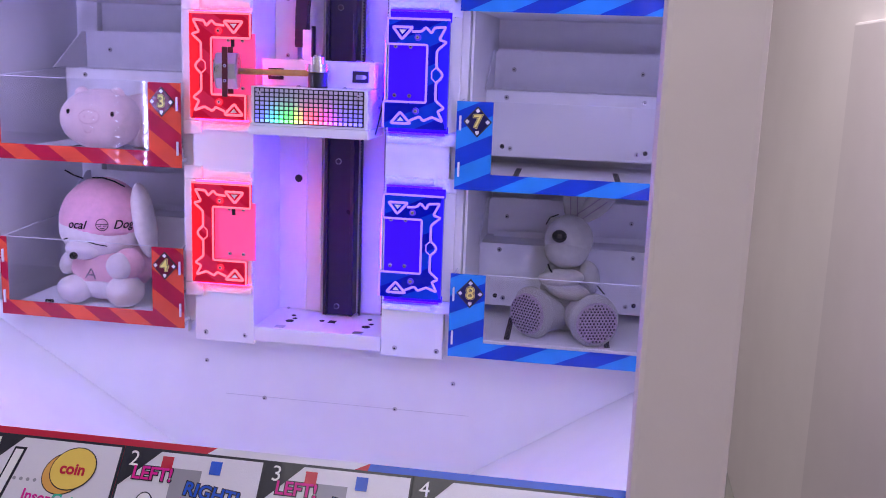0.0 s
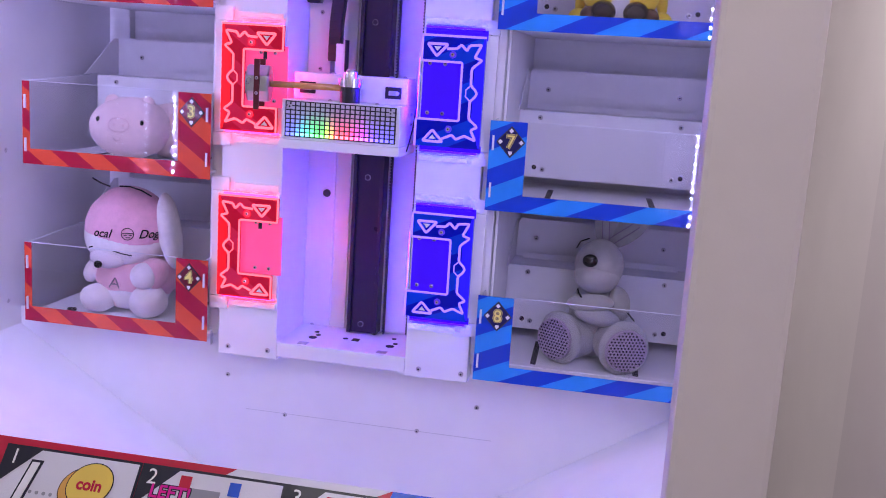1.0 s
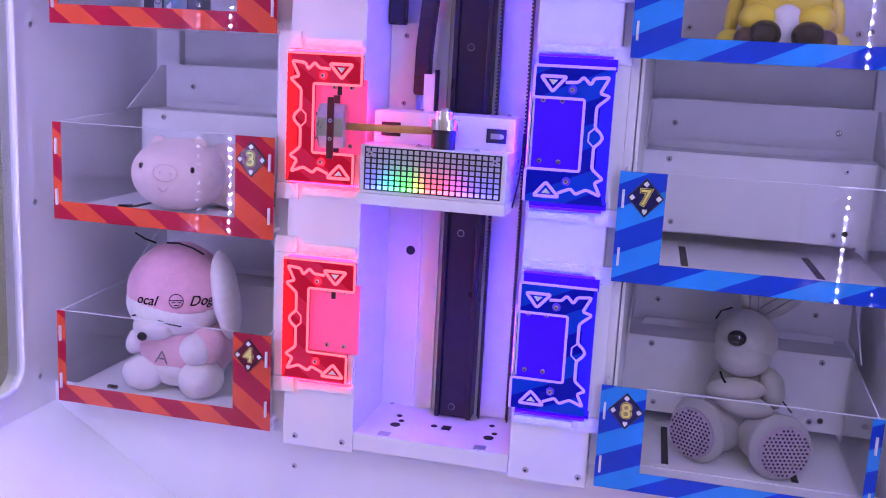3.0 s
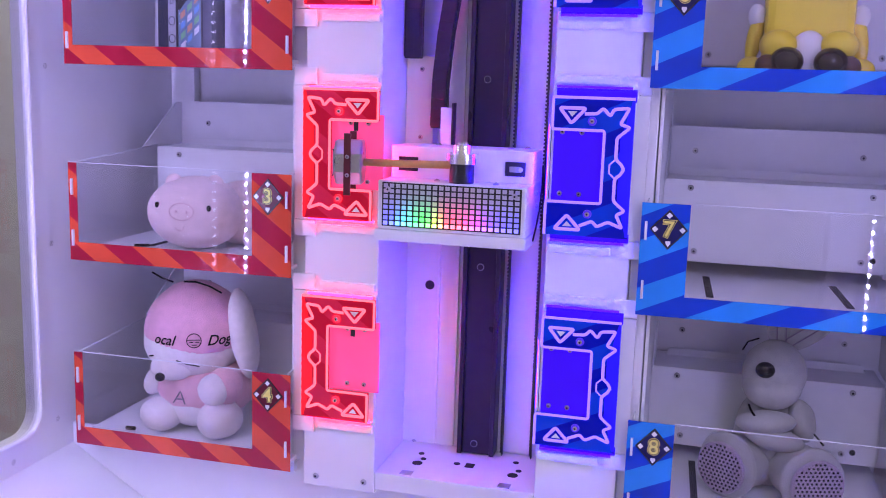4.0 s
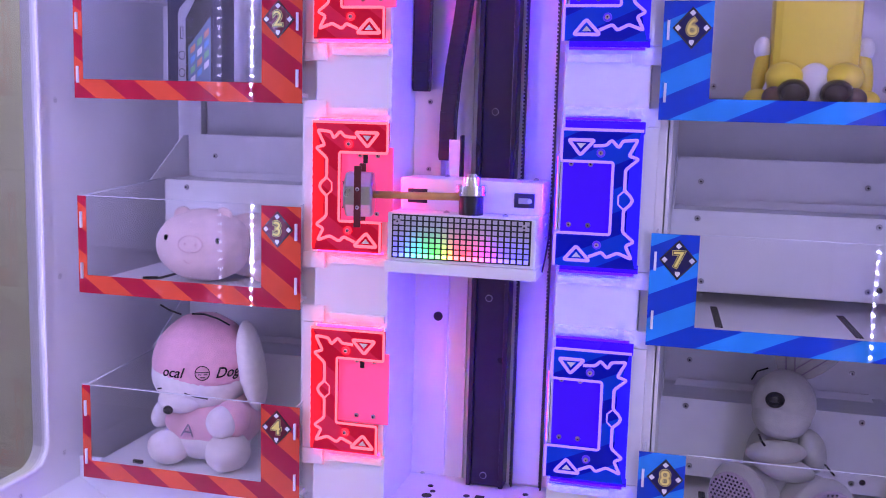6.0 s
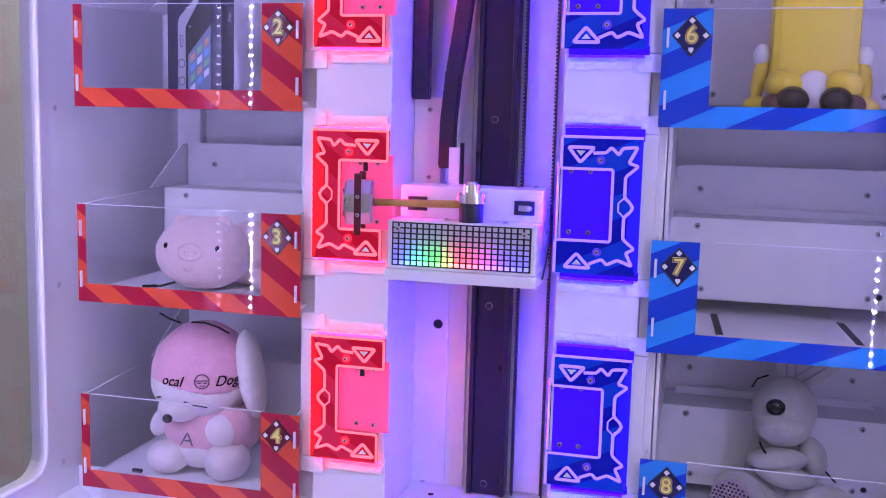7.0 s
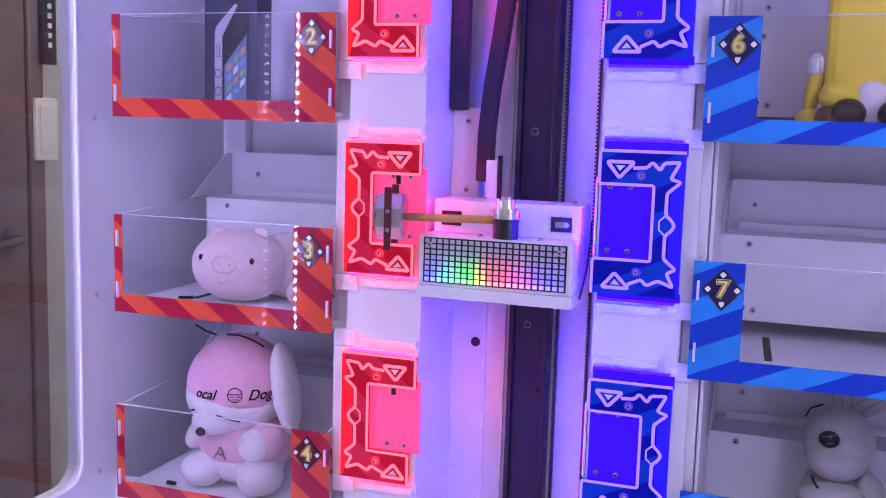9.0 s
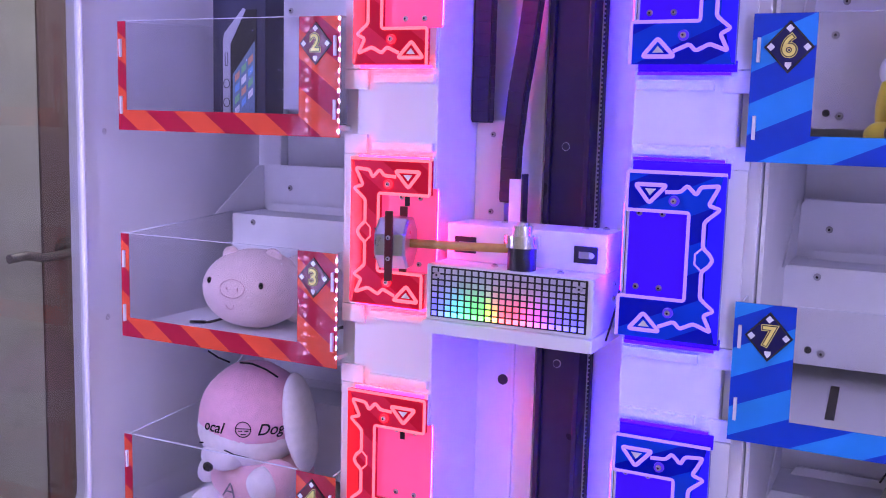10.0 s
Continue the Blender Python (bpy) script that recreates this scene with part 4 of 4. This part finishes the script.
def phone_box():
    x0, x1, y, z0, z1 = -0.431, -0.352, 0.02, 1.5207, 1.70
    ob = thing("phone_box", ((x0 + x1) / 2, y + 0.02, z0), "dark packaged phone box with a printed handset", "phone box")
    part("carton", box(B(), x0, x1, y, y + 0.038, z0, z1, 0.001), mat("dark_blue_carton", (0.035, 0.036, 0.07), 0.3, vary=0.1), ob)
    part("printed_body", prism(B(), [(x0 + 0.016, z0 + 0.004), (x0 + 0.027, z0 + 0.004), (x0 + 0.027, z0 + 0.095), (x0 + 0.05, z0 + 0.135), (x0 + 0.046, z0 + 0.137), (x0 + 0.018, z0 + 0.108), (x0 + 0.016, z0 + 0.1)], y - 0.0008, y - 0.0001), mat("printed_steel_band", (0.42, 0.43, 0.5), 0.35, vary=0.1), ob)
    part("printed_glass", prism(B(), [(x0 + 0.0275, z0 + 0.004), (x0 + 0.066, z0 + 0.004), (x0 + 0.066, z0 + 0.135), (x0 + 0.051, z0 + 0.135), (x0 + 0.0275, z0 + 0.095)], y - 0.0008, y - 0.0001), INK, ob)
    scr = part("printed_screen", prism(B(), [(x0 + 0.031, z0 + 0.004), (x0 + 0.064, z0 + 0.004), (x0 + 0.064, z0 + 0.098), (x0 + 0.031, z0 + 0.058)], y - 0.0011, y - 0.0009), mat("printed_screen_blue", (0.16, 0.25, 0.36), 0.3, vary=0.15), ob)
    cols = [mat("icon_print", c, 0.3, vary=0.0) for c in ((0.7, 0.72, 0.75), (0.2, 0.5, 0.25), (0.15, 0.35, 0.7), (0.6, 0.3, 0.2))]
    for i in range(3):
        for j in range(4):
            u, v = 0.0345 + 0.0100 * i, 0.008 + 0.0135 * j + 0.010 * i
            part("icon", prism(B(), [(x0 + u, z0 + v), (x0 + u + 0.007, z0 + v + 0.006), (x0 + u + 0.007, z0 + v + 0.0145), (x0 + u, z0 + v + 0.0085)], y - 0.0015, y - 0.0012), cols[(i * 2 + j) % 4], scr)
    for dz in (0.024, 0.047):
        part("printed_button", tube(B(), [(x0 + 0.0215 + 0.0045 * math.cos(k * math.tau / 14), y - 0.001, z0 + dz + 0.0055 * math.sin(k * math.tau / 14)) for k in range(14)], 0.0005, True), INK, ob)
    part("printed_switch", tube(B(), [(x0 + 0.0195, y - 0.001, z0 + 0.069), (x0 + 0.0235, y - 0.001, z0 + 0.069), (x0 + 0.0235, y - 0.001, z0 + 0.084), (x0 + 0.0195, y - 0.001, z0 + 0.084)], 0.0005, True), INK, ob)
    return ob


plush_pig(), plush_dog(), plush_rabbit(), yellow_toy(), phone_box()

# ---- light strips behind the front posts ----
CHIP = mesh_of(box(B(), -0.0026, 0.0026, -0.0008, 0.0008, -0.0028, 0.0028), "chip", LED_WHITE)
CHIP_RIGHT = mesh_of(box(B(), -0.0026, 0.0026, -0.0008, 0.0008, -0.0028, 0.0028), "chip", LED_RIGHT)
CHIP_DIM = mesh_of(box(B(), -0.0026, 0.0026, -0.0008, 0.0008, -0.0028, 0.0028), "chip", LED_DIM)
# (side, distance from the middle, chip, degrees by which the strip is turned)
for s, x, chip, turn in ((-1, 0.503, CHIP, 35), (-1, 0.566, CHIP_DIM, 0), (1, 0.545, CHIP_RIGHT, 60)):
    ob = thing("led_strip", (s * x, -0.47, 1.05), "vertical white strip of small bright lights", "light strip", "white light strips")
    bm = box(B(), -0.006, 0.006, -0.0055, -0.0015, 1.11, 1.93)
    bmesh.ops.transform(bm, matrix=pose(s * x, -0.4705, 0, 0, 0, turn), verts=bm.verts)
    part("profile", bm, WHITE2, ob)
    for k in range(48):
        place_piece("chip", chip, ob, pose(s * x, -0.4705, 1.125 + k * 0.0166, 0, 0, turn))

# ---- console with the instruction board ----
con = thing("control_console", (0, -0.6, 0), "white machine console with a printed instruction board", "console")
BA = 52      # degrees by which the board leans back from lying flat
BT = Vector((0, -0.522, 1.001))
part("plinth", box(B(), -0.49, 0.49, -0.60, -0.53, 0.0, 0.72, 0.004), WHITE, con)
part("top_edge", box(B(), -0.49, 0.49, -0.520, -0.508, 0.70, 0.992, 0.003), WHITE, con)
UP = Vector((0, math.cos(radians(BA)), math.sin(radians(BA))))
OUTW = Vector((0, -math.sin(radians(BA)), math.cos(radians(BA))))


def board_pose(u, v, lift=0.0, turn=0.0):
    """Places flat art on the board: u along x, v down from its top edge, both in metres."""
    m = Matrix(((1, 0, 0, 0), (0, UP.y, OUTW.y, 0), (0, UP.z, OUTW.z, 0), (0, 0, 0, 1)))
    return Matrix.Translation(BT + Vector((u, 0, 0)) - UP * v + OUTW * lift) @ m @ pose(0, 0, 0, 0, 0, turn)


def flat(pts, z0=0.0, z1=0.0004):
    return prism(B(), pts, z0, z1, "z")


def art(name, pts, material, parent, u, v, lift, turn=0.0, size=0.92):
    me = mesh_of(flat([(p[0] * size, p[1] * size) for p in pts]), name, material)
    return place_piece(name, me, parent, board_pose(u, v, lift, turn))


def words(body, size, material, parent, u, v, lift, bold=0.0, turn=0.0):
    return place_piece("lettering", text_mesh(body, size * 0.92, 0.0001, material, bold), parent, board_pose(u, v, lift, turn))


def rect(w, h):
    return [(-w / 2, -h / 2), (w / 2, -h / 2), (w / 2, h / 2), (-w / 2, h / 2)]


def disc(rx, ry, n=28):
    return [(rx * math.cos(k * math.tau / n), ry * math.sin(k * math.tau / n)) for k in range(n)]


GLOSS_RED = mat("glossy_red_print", (0.55, 0.015, 0.05), 0.1, vary=0.04, coat=0.5, bump=0.22, bump_scale=650)
GLOSS_BLUE = mat("glossy_blue_print", (0.01, 0.09, 0.6), 0.1, vary=0.04, coat=0.5, bump=0.22, bump_scale=650)
GLOSS_WHITE = mat("glossy_white_print", (0.74, 0.73, 0.8), 0.1, vary=0.03, coat=0.5, bump=0.22, bump_scale=650)
GLOSS_INK = mat("glossy_black_print", (0.02, 0.02, 0.035), 0.1, vary=0.05, coat=0.5, bump=0.22, bump_scale=650)
MAGENTA = mat("magenta_print", (0.7, 0.02, 0.3), 0.2, vary=0.0)
GREYPR = mat("grey_print", (0.32, 0.32, 0.36), 0.2, vary=0.04)
COIN = mat("coin_yellow_print", (0.85, 0.62, 0.12), 0.2, vary=0.05)
COIN_D = mat("coin_orange_print", (0.75, 0.40, 0.10), 0.2, vary=0.05)
GREENP = mat("green_print", (0.05, 0.5, 0.35), 0.2, vary=0.0)
brd = thing("instruction_board", (0, -0.55, 0.9), "glossy printed board with four numbered play steps", "instruction board")
base = part("backing", mesh_of(flat([(-0.488, 0), (0.488, 0), (0.488, -0.34), (-0.488, -0.34)], -0.006, 0.0), "backing", GLOSS_RED), None, brd)
base.matrix_basis = board_pose(0, 0)
blue = part("blue_side", mesh_of(flat([(0.217, 0.0), (0.488, 0), (0.488, -0.34), (0.12, -0.34)], 0.0002, 0.0006), "blue_side", GLOSS_BLUE), None, brd)
blue.matrix_basis = board_pose(0, 0)
mid = part("white_flash", mesh_of(flat([(0.044, 0.0), (0.216, 0), (0.196, -0.010), (0.030, -0.010)], 0.0006, 0.0009), "white_flash", GLOSS_WHITE), None, brd)
mid.matrix_basis = board_pose(0, 0)
X0S = (-0.2245, -0.0595, 0.1045, 0.2675)
AS = 0.92      # size of the printed art
for k, x in enumerate(X0S):
    w = 0.1585 if k < 3 else 0.205
    cx = x + w / 2
    art("panel_border", rect(w + 0.006, 0.306), GLOSS_INK, brd, cx, 0.161, 0.0010, 0.0, 1.0)
    pn = art("step_panel", rect(w, 0.30), GLOSS_WHITE, brd, cx, 0.161, 0.0016, 0.0, 1.0)
    art("corner", [(0, 0), (0.045, 0), (0, -0.045)], GLOSS_INK, brd, x, 0.011, 0.0022)
    words(str(k + 1), 0.026, PAPER, brd, x + 0.012, 0.022, 0.0028)
# step one: slot, dotted arrow and coins
u = X0S[0]
art("coin_slot_print", [(0, 0), (0.016, 0), (0.0, -0.075), (-0.016, -0.075)], GLOSS_INK, brd, u + AS * (0.036), AS * 0.024, 0.0022)
art("coin_slot_inside", [(0, 0), (0.010, 0), (-0.005, -0.069), (-0.015, -0.069)], PAPER, brd, u + AS * (0.038), AS * 0.027, 0.0026)
for k in range(4):
    art("dot", disc(0.0022, 0.0022, 12), GREYPR, brd, u + AS * (0.047 + 0.009 * k), AS * 0.062, 0.0022)
art("coin_outline", disc(0.030, 0.0255), GLOSS_INK, brd, u + AS * (0.110), AS * 0.050, 0.0022, 30)
art("coin_behind", disc(0.0287, 0.0242), COIN_D, brd, u + AS * (0.110), AS * 0.050, 0.0026, 30)
art("coin_outline", disc(0.030, 0.0255), GLOSS_INK, brd, u + AS * (0.119), AS * 0.044, 0.0030, 30)
art("coin_front", disc(0.0287, 0.0242), COIN, brd, u + AS * (0.119), AS * 0.044, 0.0034, 30)
words("coin", 0.019, GLOSS_RED, brd, u + AS * (0.119), AS * 0.045, 0.0040, 0.0006)
words("Insert", 0.019, MAGENTA, brd, u + AS * (0.085), AS * 0.082, 0.0026, 0.0004, -4)
words("Coin(s)", 0.019, GREENP, brd, u + AS * (0.130), AS * 0.084, 0.0026, 0.0004, -4)
# step two: left and right targets with an upward arrow
for k, u in enumerate(X0S[1:3]):
    art("post", rect(0.036, 0.11), GREYPR, brd, u + AS * (0.082), AS * 0.085, 0.0022)
    art("arrow", [(-0.006, -0.02), (0.006, -0.02), (0.006, 0.006), (0.014, 0.006), (0, 0.022), (-0.014, 0.006), (-0.006, 0.006)], MAGENTA, brd, u + AS * (0.082), AS * 0.085, 0.0026)
    for v in (0.025, 0.095):
        art("red_bar", rect(0.014 if v < 0.05 else 0.034, 0.016), GLOSS_RED, brd, u + AS * (0.055), AS * v, 0.0024)
        art("blue_bar", rect(0.014 if v < 0.05 else 0.034, 0.016), GLOSS_BLUE, brd, u + AS * (0.116), AS * v, 0.0024)
    words("LEFT!", 0.022, GLOSS_INK, brd, u + AS * (0.040), AS * 0.040, 0.0026, 0.0016)
    words("LEFT!", 0.022, MAGENTA, brd, u + AS * (0.040), AS * 0.040, 0.0030, 0.0004)
    words("RIGHT!", 0.022, GLOSS_INK, brd, u + AS * (0.118), AS * 0.056, 0.0026, 0.0016, -6)
    words("RIGHT!", 0.022, GLOSS_BLUE, brd, u + AS * (0.118), AS * 0.056, 0.0030, 0.0004, -6)
    art("button_outline", disc(0.024, 0.014), GLOSS_INK, brd, u + AS * (0.034), AS * 0.108, 0.0024)
    art("button_print", disc(0.022, 0.012), GLOSS_RED, brd, u + AS * (0.034), AS * 0.108, 0.0028)
    art("pointer_outline", disc(0.012, 0.017), GLOSS_INK, brd, u + AS * (0.038), AS * 0.078, 0.0030)
    art("pointer", disc(0.0105, 0.0155), PAPER, brd, u + AS * (0.038), AS * 0.078, 0.0034)
u = X0S[3]
words("CONGRATULATIONS", 0.020, MAGENTA, brd, u + AS * (0.115), AS * 0.045, 0.0026, 0.0008)
art("picture_field", rect(0.07, 0.03), COIN, brd, u + AS * (0.2), AS * 0.032, 0.0024)

# ---- the room beyond the windows ----
DULL = mat("dull_steel", (0.2, 0.19, 0.2), 0.45, 1.0, 0.1, 80)
door = thing("room_door", (-1.2, 0.1, 0), "grey door with brown wooden stile and a lever handle", "door", kind="structure")
part("leaf", box(B(), -1.207, -1.185, -0.55, 0.420, 0.01, 2.05, 0.003), TAN, door, "plain grey door leaf")
part("stile", box(B(), -1.207, -1.182, 0.422, 0.530, 0.01, 2.05, 0.003), BROWN, door, "brown wooden stile")
part("door_frame", box(B(), -1.207, -1.175, 0.534, 0.575, 0, 2.15, 0.004), BROWN, door, "brown door frame")
part("frame_head", box(B(), -1.207, -1.175, -0.6, 0.532, 2.06, 2.15, 0.004), BROWN, door)
lev = part("lever_handle", tube(B(), [(-1.18, 0.472, 1.252), (-1.145, 0.472, 1.252), (-1.135, 0.455, 1.252), (-1.135, 0.42, 1.249), (-1.135, 0.38, 1.247), (-1.135, 0.34, 1.256), (-1.135, 0.30, 1.254)], 0.009, sides=12), DULL, door, "dull steel lever handle")
part("rose", cyl(B(), (-1.177, 0.472, 1.252), (1, 0, 0), 0.024, 0.024, 0.008, 24), DULL, lev)
sw = thing("light_switch", (-1.17, 0.57, 1.475), "pale square switch plate on the door frame", "switch")
part("plate", box(B(), -1.1745, -1.166, 0.54, 0.605, 1.41, 1.54, 0.002), PLASTIC, sw)
part("rocker", box(B(), -1.1655, -1.163, 0.552, 0.593, 1.425, 1.525, 0.001), PLASTIC, sw)
kp = thing("door_keypad", (-1.17, 0.58, 1.68), "narrow black keypad with small pale keys", "keypad")
part("case", box(B(), -1.1745, -1.160, 0.56, 0.60, 1.61, 1.76, 0.003), INK, kp)
for k in range(5):
    part("key", box(B(), -1.1598, -1.158, 0.573, 0.583, 1.645 + 0.02 * k, 1.655 + 0.02 * k), PLASTIC, kp)
